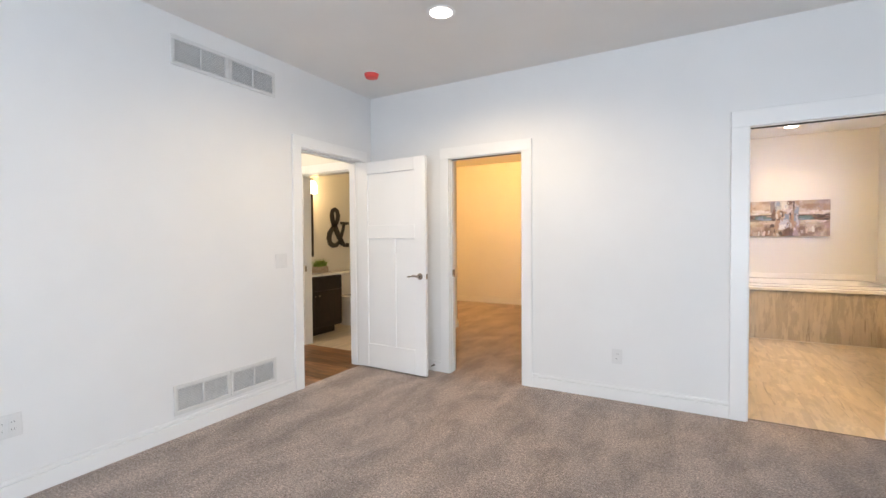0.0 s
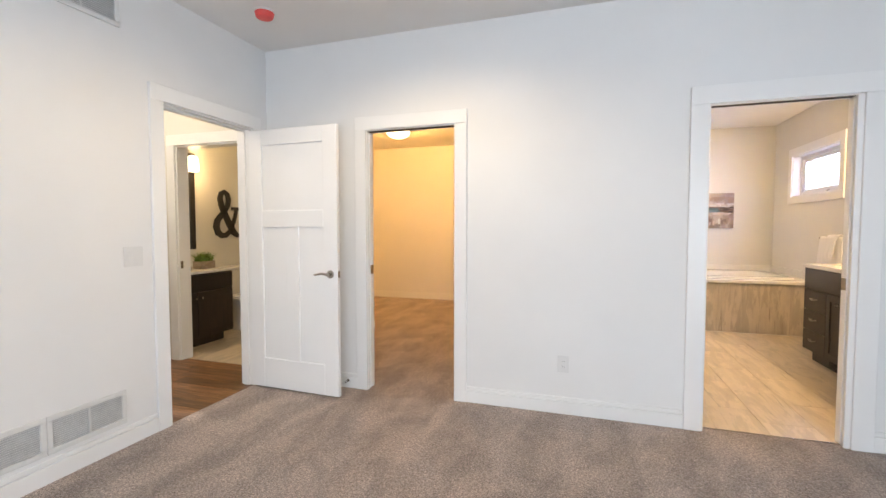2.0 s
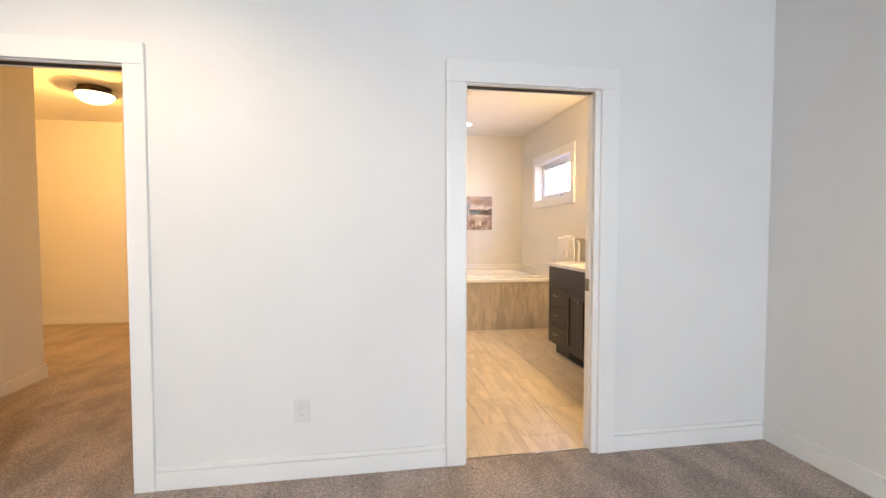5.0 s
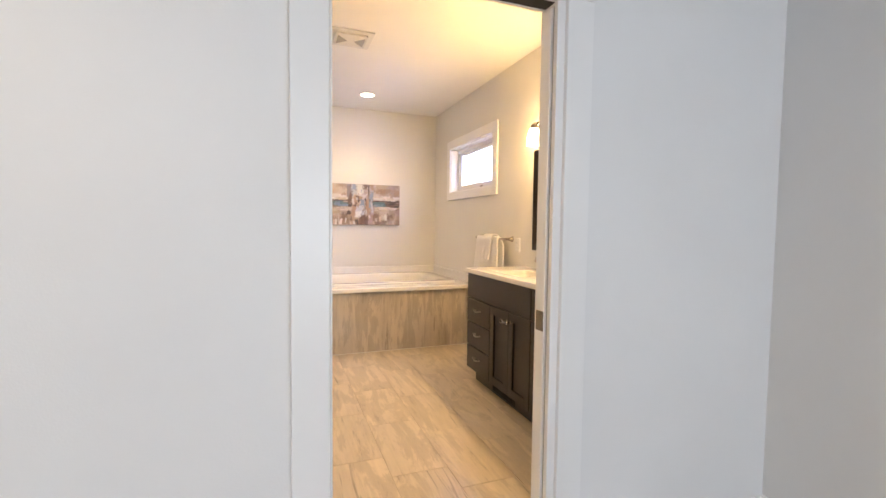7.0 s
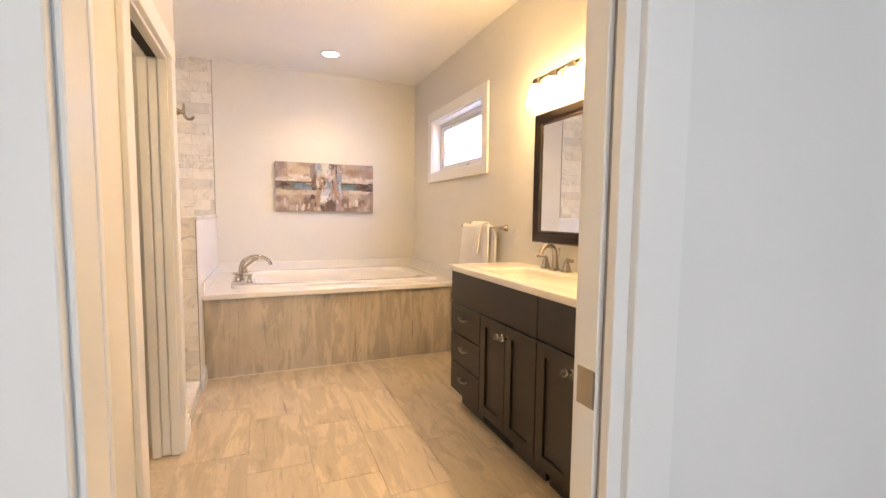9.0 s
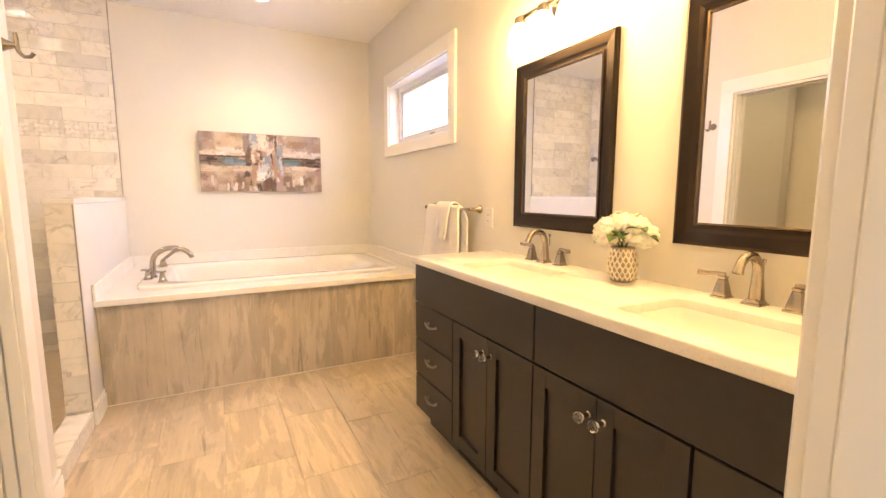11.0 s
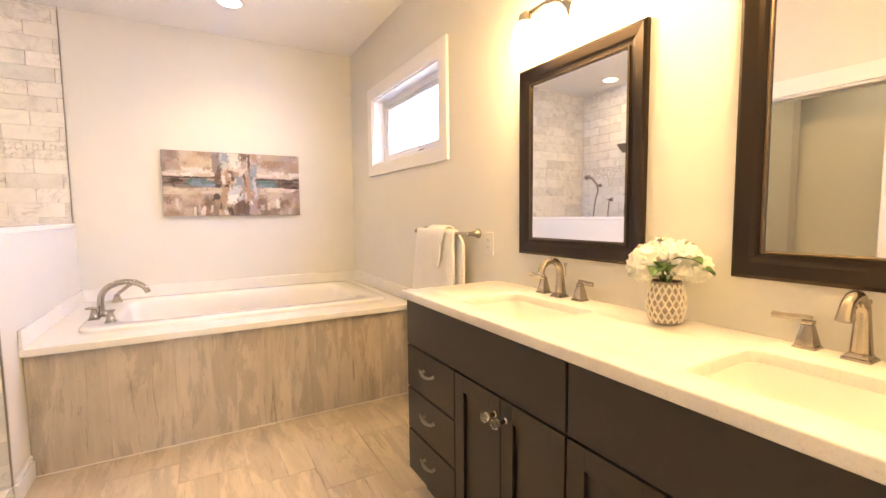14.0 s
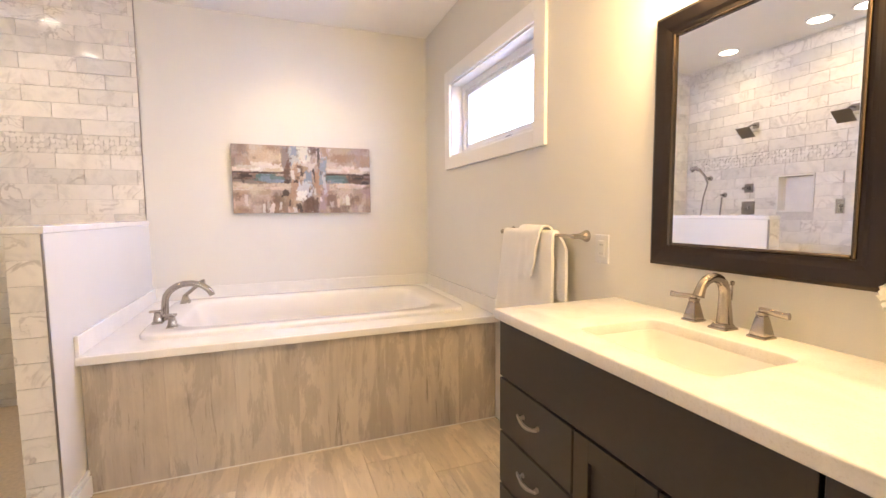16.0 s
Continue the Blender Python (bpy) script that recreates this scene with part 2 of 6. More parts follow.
MARBLE = marble("polished_white_marble")
CHIPS = chip_marble()
CAP_STONE = plain("white_cultured_stone", (0.80, 0.785, 0.755), 0.2, 0.03, 14, 0)
QUARTZ = quartz_material()
ACRYLIC = plain("white_acrylic", (0.76, 0.745, 0.715), 0.15, 0.02, 5, 0)
CERAMIC = plain("white_glazed_ceramic", (0.83, 0.82, 0.79), 0.1, 0.02, 8, 0)
CABINET = plain("charcoal_cabinet_paint", (0.025, 0.0215, 0.0195), 0.42, 0.08, 40, 0.05)
CABINET_GAP = plain("cabinet_shadow_gap", (0.02, 0.018, 0.017), 0.7, 0.05, 20, 0)
NICKEL = metal("brushed_nickel", (0.40, 0.36, 0.315), 0.23)
CHROME = metal("polished_chrome", (0.78, 0.79, 0.80), 0.08, False)
DARK_STEEL = metal("dark_brushed_steel", (0.33, 0.30, 0.27), 0.32)
BRONZE = metal("bronze_frame_finish", (0.060, 0.046, 0.037), 0.30)
# Lighter than the frame: the lip's thin highlight is put into the colour.
BRONZE_LIP = metal("highlit_bronze_lip", (0.12, 0.09, 0.062), 0.24)
MIRROR = mirror_material()
GLASS = glass_material()
CRYSTAL = glass_material("cut_crystal")
CANVAS = canvas_material()
CANVAS_SIDE = plain("painted_canvas_edge", (0.30, 0.25, 0.22), 0.8, 0.2, 40, 0.2)
TOWEL = cloth("white_terry", (0.93, 0.92, 0.905))
SWITCH_PLASTIC = plain("white_plastic", (0.70, 0.70, 0.695), 0.35, 0.02, 20, 0)
SLOT = plain("dark_slot", (0.03, 0.03, 0.03), 0.7, 0.05, 20, 0)
GRILLE = plain("white_enamel_grille", (0.68, 0.68, 0.67), 0.4, 0.03, 30, 0)
VENT_BACK = plain("louvre_gap_grey", (0.53, 0.53, 0.53), 0.8, 0.1, 20, 0)
DIM_GREY = plain("dim_grey", (0.32, 0.32, 0.32), 0.8, 0.1, 20, 0)
RED_CAP = plain("red_plastic_dust_cover", (0.75, 0.07, 0.06), 0.4, 0.05, 30, 0)
HALL_WOOD = wood("walnut_floor_board", "x", (0.07, 0.032, 0.015), (0.19, 0.092, 0.04), (0.38, 0.20, 0.095))
ESPRESSO = wood("espresso_cabinet_wood", "z", (0.010, 0.006, 0.004), (0.018, 0.010, 0.007), (0.028, 0.016, 0.010))
POT_WOOD = wood("pale_box_wood", "x", (0.34, 0.27, 0.19), (0.45, 0.37, 0.28), (0.55, 0.47, 0.37), 0.7)
BLACK_METAL = plain("matt_black_metal", (0.016, 0.013, 0.011), 0.5, 0.2, 30, 0.2)
LEAF = plain("green_leaf", (0.055, 0.12, 0.025), 0.45, 0.35, 25, 0.1)
GRASS = plain("bright_grass_blade", (0.17, 0.28, 0.045), 0.5, 0.3, 25, 0.1)
PETAL = plain("ivory_petal", (0.95, 0.945, 0.86), 0.7, 0.05, 40, 0.1)
VASE_BODY = plain("grey_washed_ceramic", (0.36, 0.30, 0.23), 0.6, 0.25, 60, 0.3)
VASE_RIDGE = plain("cream_ceramic_ridge", (0.78, 0.73, 0.63), 0.6, 0.15, 60, 0.2)
LAMP_ON = glowing("lit_frosted_diffuser", (1.0, 0.86, 0.66),  26.0)
DAY_LAMP_ON = glowing("lit_downlight_lens", (1.0, 0.93, 0.84), 8.0)
SHADE_ON = glowing("lit_frosted_shade", (1.0, 0.80, 0.52), 7.0)
BOWL_ON = glowing("lit_amber_bowl", (1.0, 0.76, 0.42), 9.0)
GROUND = plain("lawn_and_soil", (0.10, 0.12, 0.06), 0.95, 0.4, 0.8, 0.4)
VINYL = plain("white_vinyl_sash", (0.78, 0.78, 0.78), 0.35, 0.02, 20, 0)


# ---- mesh helpers ----
def box(bm, lo, hi, bevel=0.0, segments=1):
    v = [bm.verts.new((x, y, z)) for z in (lo[2], hi[2]) for y in (lo[1], hi[1]) for x in (lo[0], hi[0])]
    f = [bm.faces.new([v[i] for i in q]) for q in ((0, 2, 3, 1), (4, 5, 7, 6), (0, 1, 5, 4), (2, 6, 7, 3), (0, 4, 6, 2), (1, 3, 7, 5))]
    if bevel:
        edges = list({e for k in f for e in k.edges})
        bmesh.ops.bevel(bm, geom=edges, offset=bevel, segments=segments, affect="EDGES", profile=0.5)
    return bm


def slab(lo, hi, bevel=0.0, segments=1):
    return box(bmesh.new(), lo, hi, bevel, segments)


def lathe(bm, profile, n=24, at=(0, 0, 0), axis="z"):
    """A turned body from (radius, height) pairs, closed at both ends where the radius is not nought."""
    def put(r, h, a):
        p = (r * math.cos(a), r * math.sin(a), h)
        if axis == "x":
            p = (p[2], p[0], p[1])
        elif axis == "y":
            p = (p[1], p[2], p[0])
        return bm.verts.new((p[0] + at[0], p[1] + at[1], p[2] + at[2]))
    rings = [[put(max(r, 0.0002), h, 2 * math.pi * k / n) for k in range(n)] for r, h in profile]
    for a, b in zip(rings, rings[1:]):
        for k in range(n):
            bm.faces.new((a[k], a[(k + 1) % n], b[(k + 1) % n], b[k]))
    bm.faces.new(rings[0][::-1])
    bm.faces.new(rings[-1])
    bmesh.ops.recalc_face_normals(bm, faces=bm.faces)
    return bm


def tube(bm, pts, radii, n=12, flat=1.0):
    """A rounded bar swept along points; radii: one number or one for each point; flat squashes it sideways."""
    pts = [Vector(p) for p in pts]
    if isinstance(radii, (int, float)):
        radii = [radii] * len(pts)
    rings, up = [], Vector((0, 0, 1))
    for k, p in enumerate(pts):
        d = (pts[min(k + 1, len(pts) - 1)] - pts[max(k - 1, 0)]).normalized()
        if abs(d.dot(up)) > 0.95:
            up = Vector((0, 1, 0)) if abs(d.y) < 0.9 else Vector((1, 0, 0))
        s = d.cross(up).normalized()
        up = s.cross(d).normalized()
        rings.append([bm.verts.new(p + radii[k] * (flat * math.cos(2 * math.pi * i / n) * s + math.sin(2 * math.pi * i / n) * up)) for i in range(n)])
    for a, b in zip(rings, rings[1:]):
        for i in range(n):
            bm.faces.new((a[i], a[(i + 1) % n], b[(i + 1) % n], b[i]))
    bm.faces.new(rings[0][::-1])
    bm.faces.new(rings[-1])
    bmesh.ops.recalc_face_normals(bm, faces=bm.faces)
    return bm


def frustum(bm, at, w0, d0, w1, d1, h, bevel=0.0):
    x, y, z = at
    v = [bm.verts.new((x + sx * w / 2, y + sy * d / 2, zz)) for w, d, zz in ((w0, d0, z), (w1, d1, z + h)) for sx, sy in ((-1, -1), (1, -1), (1, 1), (-1, 1))]
    f = [bm.faces.new([v[i] for i in q]) for q in ((3, 2, 1, 0), (4, 5, 6, 7), (0, 1, 5, 4), (1, 2, 6, 5), (2, 3, 7, 6), (3, 0, 4, 7))]
    if bevel:
        bmesh.ops.bevel(bm, geom=list({e for k in f for e in k.edges}), offset=bevel, segments=2, affect="EDGES", profile=0.5)
    return bm


def smooth(me, angle=40):
    for p in me.polygons:
        p.use_smooth = True
    me.set_sharp_from_angle(angle=radians(angle))


def finish(name, bm, mats, soft=False):
    me = bpy.data.meshes.new(name)
    bm.to_mesh(me)
    bm.free()
    for m in (mats if isinstance(mats, (list, tuple)) else [mats]):
        me.materials.append(m)
    if soft:
        smooth(me)
    return me


def part(name, bm, mat, parent, label="", soft=False, at=(0, 0, 0)):
    ob = new(name, finish(name, bm, mat, soft))
    ob.parent, ob.location = parent, at
    return tagged(ob, label)


def thing(name, at, label, category, group="", turn=0, kind=""):
    ob = new(name)
    ob.empty_display_size = 0.1
    ob.location, ob.rotation_euler = at, (0, 0, radians(turn))
    return tagged(ob, label, category, group, kind)


def solid(name, bm, mat, label, category="", soft=False, kind="", at=(0, 0, 0), group=""):
    ob = new(name, finish(name, bm, mat, soft))
    ob.location = at
    return tagged(ob, label, category, group, kind)


def piece(name, me, parent, at, turn=(0, 0, 0)):
    ob = new(name, me)
    ob.parent, ob.location, ob.rotation_euler = parent, at, turn
    return ob


def wall(name, axis, at, thick, span, top, holes, mats, label):
    """A wall across `axis` at its near face, `thick` deep, over span along the other axis, with holes (a0, a1, z0, z1) cut through.
    mats: the paint of the near side and of the far side."""
    bm = bmesh.new()
    cuts = sorted({span[0], span[1], *[h[0] for h in holes], *[h[1] for h in holes]})
    for a0, a1 in zip(cuts, cuts[1:]):
        inside = sorted([h for h in holes if h[0] <= a0 + 1e-6 and h[1] >= a1 - 1e-6], key=lambda h: h[2])
        z = 0.0
        bands = []
        for h in inside:
            if h[2] > z:
                bands.append((z, h[2]))
            z = h[3]
        if z < top:
            bands.append((z, top))
        for z0, z1 in bands:
            if axis == "x":
                box(bm, (at, a0, z0), (at + thick, a1, z1))
            else:
                box(bm, (a0, at, z0), (a1, at + thick, z1))
    bmesh.ops.remove_doubles(bm, verts=bm.verts, dist=0.0005)
    k = "xyz".index(axis)
    for f in bm.faces:
        f.material_index = 1 if abs(f.calc_center_median()[k] - (at + thick)) < 0.001 else 0
    me = finish(name, bm, mats)
    return tagged(new(name, me), label, "wall", kind="structure")


def casing_set(name, axis, face, out, a0, a1, top, depth, mat=None, width=0.092, label="flat white painted door casing"):
    """Flat casing round an opening on one face of a wall: two legs and a head. out: +1 or -1, the side that the room lies on."""
    root = thing(name, (0, 0, 0), label, "door casing", kind="structure")
    t = 0.021 * out
    for piece_name, lo, hi in (("casing_leg", (a0 - width, 0.0), (a0, top)), ("casing_leg", (a1, 0.0), (a1 + width, top)), ("casing_head", (a0 - width, top), (a1 + width, top + width + 0.008))):
        th = t * (1.12 if "head" in piece_name else 1)
        lo3 = (min(face, face + th), lo[0], lo[1]) if axis == "x" else (lo[0], min(face, face + th), lo[1])
        hi3 = (max(face, face + th), hi[0], hi[1]) if axis == "x" else (hi[0], max(face, face + th), hi[1])
        part(piece_name, slab(lo3, hi3, 0.0022), mat or TRIM, root)
    return root


def baseboard(name, runs, height=0.118):
    """Runs of (axis, face, out, a0, a1)."""
    root = thing(name, (0, 0, 0), "white painted baseboard with an eased top edge", "baseboard", kind="structure")
    for axis, face, out, a0, a1 in runs:
        bm = bmesh.new()
        for t, z0, z1 in ((0.017, 0.0, height - 0.028), (0.006, height - 0.028, height - 0.022), (0.0115, height - 0.022, height)):
            f0, f1 = sorted((face, face + t * out))
            if axis == "x":
                box(bm, (f0, a0, z0), (f1, a1, z1), 0.002)
            else:
                box(bm, (a0, f0, z0), (a1, f1, z1), 0.002)
        part("baseboard_run", bm, TRIM, root)
    return root


# ---- large structure ----
T = 0.125
NT = 0.092         # the wall between bedroom and bathroom
NORTH, WEST, EAST, SOUTH, FAR = 4.173, -2.704, 2.465, -2.6, 8.595
LEFT = 0.363          # the bathroom's left wall and the outer face of its half wall
DOOR_TOP = 2.052
WIN = (6.858, 8.012, 1.697, 2.228)

wall("wall_west", "x", WEST - T, T, (SOUTH, 4.32), CEIL, [(3.195, 3.985, 0, 2.096)], [BEDROOM_PAINT, BEDROOM_PAINT], "smooth soft-white painted bedroom wall")
wall("wall_north", "y", NORTH, NT, (WEST, EAST + 0.16), CEIL, [(-1.768, -1.046, 0, DOOR_TOP), (0.592, 1.336, 0, DOOR_TOP)], [BEDROOM_PAINT, BATH_PAINT], "soft-white painted wall with two doorways")
wall("wall_east", "x", EAST, 0.16, (SOUTH, NORTH), CEIL, [(-1.5, 0.3, 0.7, 2.15)], [BEDROOM_PAINT, BEDROOM_PAINT], "soft-white painted outside wall")
wall("wall_south", "y", SOUTH - 0.16, 0.16, (WEST - T, EAST + 0.16), CEIL, [(-0.5, 2.3, 0.65, 2.2)], [BEDROOM_PAINT, BEDROOM_PAINT], "soft-white painted outside wall with a window opening")
wall("wall_bath_east", "x", EAST, 0.16, (NORTH + NT, FAR), CEIL, [WIN], [BATH_PAINT, BATH_PAINT], "pale greige painted bathroom wall with a high window")
wall("wall_bath_far", "y", FAR, T, (-0.745, EAST + 0.16), CEIL, [], [BATH_PAINT, BATH_PAINT], "pale greige painted wall behind the bathtub")
wall("wall_bath_left", "x", LEFT - T, T, (NORTH + NT, 6.42), CEIL, [(5.43, 6.19, 0, 2.03)], [BATH_PAINT, BATH_PAINT], "pale greige wall with a pocket doorway")
shower_side = wall("wall_shower_side", "x", -0.745, T, (6.30, FAR), CEIL, [(7.325, 7.625, 1.265, 1.595)], [PALE_GROUT, PALE_GROUT], "marble-tiled shower wall")
wall("wall_shower_near", "y", 6.30, 0.12, (-0.62, LEFT - T), CEIL, [], [BATH_PAINT, MARBLE], "shower end wall")
wall("wall_closet_east", "x", -0.93, T, (NORTH + NT, 8.60), CEIL, [], [BEDROOM_PAINT, BATH_PAINT], "plain closet wall")
wall("wall_closet_west_near", "x", -2.845, T, (4.321, 6.15), CEIL, [], [BATH_PAINT, BEDROOM_PAINT], "closet wall ending in an outside corner")
wall("wall_closet_return", "y", 6.025, T, (-4.745, -2.845), CEIL, [], [BATH_PAINT, BEDROOM_PAINT], "closet return wall")
wall("wall_closet_west", "x", -4.465, T, (6.15, 8.60), CEIL, [], [BEDROOM_PAINT, BEDROOM_PAINT], "plain closet wall")
wall("wall_closet_far", "y", 8.60, T, (-4.465, -0.805), CEIL, [], [BEDROOM_PAINT, BEDROOM_PAINT], "plain closet end wall")
wall("wall_hall_north", "y", 4.32, 0.12, (-5.6, -2.83), CEIL, [(-3.885, -3.090, 0, 2.078)], [BATH_PAINT, BATH_PAINT], "hall wall with a doorway to the powder room")
wall("wall_hall_south", "y", 2.68, 0.12, (-5.6, WEST - T), CEIL, [], [BATH_PAINT, BATH_PAINT], "plain hall wall")
wall("wall_hall_end", "x", -5.725, T, (2.68, 4.44), CEIL, [], [BATH_PAINT, BATH_PAINT], "plain hall end wall")
wall("wall_powder_west", "x", -4.745, T, (4.44, 6.025), CEIL, [], [BATH_PAINT, BATH_PAINT], "greige powder room wall")

for nm, lo, hi, mt, lb in (
    ("ceiling_bedroom", (WEST - T, SOUTH - 0.16), (EAST + 0.16, NORTH + 0.045), CEILING_PAINT, "flat off-white bedroom ceiling"),
    ("ceiling_bath", (-0.805, NORTH + 0.045), (EAST + 0.16, FAR + T), BATH_CEILING, "white bathroom ceiling"),
    ("ceiling_closet", (-4.9, NORTH + 0.045), (-0.805, FAR + T + 0.01), BATH_CEILING, "white closet ceiling"),
    ("ceiling_hall", (-5.8, 2.6), (WEST - T, NORTH + 0.045), BATH_CEILING, "white hall ceiling"),
):
    solid(nm, slab((*lo, CEIL), (*hi, CEIL + 0.12)), mt, lb, "ceiling", kind="structure")

solid("floor_bedroom", slab((WEST - 0.012, SOUTH, -0.1), (EAST, NORTH + 0.045, 0.0)), CARPET, "taupe cut-pile carpet with vacuum marks", "carpet", kind="structure")
solid("floor_closet", box(slab((-2.72, NORTH + 0.045, -0.1), (-0.93, 6.15, 0.0)), (-4.34, 6.15, -0.1), (-0.93, 8.60, 0.0)), CARPET, "taupe cut-pile closet carpet", "carpet", kind="structure")
bath_floor = solid("floor_bath", slab((-0.745, NORTH + 0.045, -0.1), (EAST, FAR, -0.006)), GROUT, "weathered wood-look porcelain tile floor", "tile floor", kind="structure")
hall_floor = solid("floor_hall", slab((-5.6, 2.8, -0.1), (WEST - 0.012, 4.38, -0.008)), ESPRESSO, "dark walnut board floor", "wood floor", kind="structure")
powder_floor = solid("floor_powder", slab((-4.62, 4.38, -0.1), (-2.845, 6.025, -0.006)), GROUT, "weathered wood-look tile floor", "tile floor", kind="structure")
solid("ground", slab((-250, -250, -0.5), (250, 250, -0.4)), GROUND, "lawn and soil outside the house", "ground", kind="structure")
solid("bath_threshold", slab((0.592, NORTH + 0.040, -0.004), (1.336, NORTH + 0.052, 0.003), 0.001), NICKEL, "thin metal carpet edge strip in the doorway", "threshold", kind="structure")

HAZE = glowing("bright_overcast_sky", (0.95, 0.97, 1.0), 3.2)
solid("backdrop", slab((3.6, 5.2, 0.4), (3.62, 12.5, 5.2)), HAZE, "bright hazy sky outside the bathroom window", "backdrop", kind="structure")

# ---- doorways, trim ----
casing_set("trim_hall_door", "x", WEST, 1, 3.195, 3.985, 2.09, T)
casing_set("trim_closet_door", "y", NORTH, -1, -1.768, -1.046, DOOR_TOP, T)
casing_set("trim_bath_door", "y", NORTH, -1, 0.590, 1.360, DOOR_TOP, T, width=0.104)
casing_set("trim_bath_door_inside", "y", NORTH + NT, 1, 0.584, 1.356, DOOR_TOP + 0.008, T)
casing_set("trim_closet_door_inside", "y", NORTH + NT, 1, -1.768, -1.046, DOOR_TOP, T)
casing_set("trim_toilet_door", "x", LEFT, 1, 5.43, 6.19, 2.03, T)
casing_set("trim_powder_door", "y", 4.32, -1, -3.885, -3.090, 2.078, 0.14)
casing_set("trim_powder_door_inside", "y", 4.44, 1, -3.885, -3.090, 2.078, 0.14)
baseboard("baseboard_bedroom", [
    ("x", WEST, 1, SOUTH, 3.195 - 0.093), ("x", WEST, 1, 4.078, NORTH - 0.001), ("y", NORTH, -1, WEST + 0.016, -1.861), ("y", NORTH, -1, -0.953, 0.485),
    ("y", NORTH, -1, 1.465, EAST - 0.016), ("x", EAST, -1, SOUTH, NORTH - 0.001), ("y", SOUTH, 1, WEST + 0.016, EAST - 0.016)])
baseboard("baseboard_closet", [
    ("x", -2.72, 1, NORTH + NT + 0.019, 6.165), ("y", 6.15, 1, -4.32, -2.72), ("x", -4.34, 1, 6.166, 8.584), ("y", 8.60, -1, -4.34, -0.93), ("x", -0.93, -1, 4.40, 8.584)])
baseboard("baseboard_bath", [("x", LEFT, 1, 4.40, 5.336), ("x", LEFT, 1, 6.284, 6.42), ("x", LEFT, 1, 7.055, 7.29), ("y", NORTH + NT, 1, 1.43, 1.94)])
baseboard("baseboard_powder", [("x", -4.62, 1, 5.27, 6.02), ("y", 6.025, -1, -4.60, -2.85)])


def pocket_doorway(name, x0, x1, top, pocket, label, reveal=0.0, face=NORTH, thick=NT):
    """Split jambs and head with the track slot between them, and the edge of the sliding door that sits in its pocket.
    pocket: +1 where the door slides towards +x, else -1."""
    root = thing(name, (0, 0, 0), label, "pocket door", kind="structure")
    near, leaf0, leaf1 = face + 0.016, face + 0.026, face + thick - 0.014
    for y0, y1 in ((face - 0.005, near), (leaf1, face + thick + 0.001)):
        part("jamb", slab((x0, y0, 0.0), (x0 + 0.007, y1, top - 0.007), 0.0015), TRIM, root)
        part("jamb", slab((x1 - 0.007, y0, 0.0), (x1 + (reveal if y0 < face else 0), y1, top - 0.007), 0.0015), TRIM, root)
        part("head_jamb", slab((x0, y0, top - 0.007), (x1, y1, top), 0.0015), TRIM, root)
    part("track", slab((x0 + 0.001, near, top - 0.004), (x1 - 0.001, leaf1, top - 0.0005)), SLOT, root, "dark slot with the sliding track")
    p, s = (x1, x0) if pocket > 0 else (x0, x1)
    def strip(nm, a, b, y0, y1, z0, z1, mt, lb="", bev=0.0):
        return part(nm, slab((min(a, b), y0, z0), (max(a, b), y1, z1), bev), mt, root, lb)
    strip("stop_jamb", s, s + pocket * 0.005, near + 0.0005, leaf1 - 0.0005, 0, top - 0.008, TRIM)
    # Grey strip: the shade in the pocket's gap is put in as colour.
    strip("pocket_slot", p, p - pocket * 0.002, near, leaf0, 0, top - 0.015, DIM_GREY, "grey strip toned as the shade in the door pocket")
    strip("door_leaf_edge", p, p - pocket * 0.0125, leaf0, leaf1 - 0.001, 0.012, top - 0.02, DOOR_PAINT, "white edge of the sliding door", 0.002)
    strip("edge_pull", p - pocket * 0.010, p - pocket * 0.0155, leaf0 + 0.002, leaf1 - 0.004, 0.925, 0.996, NICKEL, "brushed nickel edge pull", 0.0015)
    return root


pocket_doorway("door_bath", 0.592, 1.336, DOOR_TOP, 1, "white pocket door slid into its wall", 0.026)
pocket_doorway("door_closet", -1.768, -1.046, DOOR_TOP, -1, "white closet pocket door slid into its wall")


def toilet_room_doorway():
    root = thing("door_toilet_room", (0, 0, 0), "white pocket doorway to the toilet room", "pocket door", kind="structure")
    x0, x1, mid = LEFT - T, LEFT, LEFT - T / 2
    for a, b in ((x0 - 0.001, mid - 0.024), (mid + 0.024, x1 + 0.001)):
        part("jamb", slab((a, 5.43, 0), (b, 5.444, 2.016), 0.0015), TRIM, root)
        part("jamb", slab((a, 6.176, 0), (b, 6.19, 2.016), 0.0015), TRIM, root)
        part("head_jamb", slab((a, 5.43, 2.016), (b, 6.19, 2.03), 0.0015), TRIM, root)
    part("track", slab((mid - 0.022, 5.43, 2.024), (mid + 0.022, 6.19, 2.029)), SLOT, root)
    part("stop_jamb", slab((mid - 0.0235, 5.43, 0), (mid + 0.0235, 5.44, 2.015)), TRIM, root)
    part("door_leaf_edge", slab((mid - 0.017, 6.178, 0.012), (mid + 0.017, 6.188, 2.01), 0.002), DOOR_PAINT, root)


toilet_room_doorway()


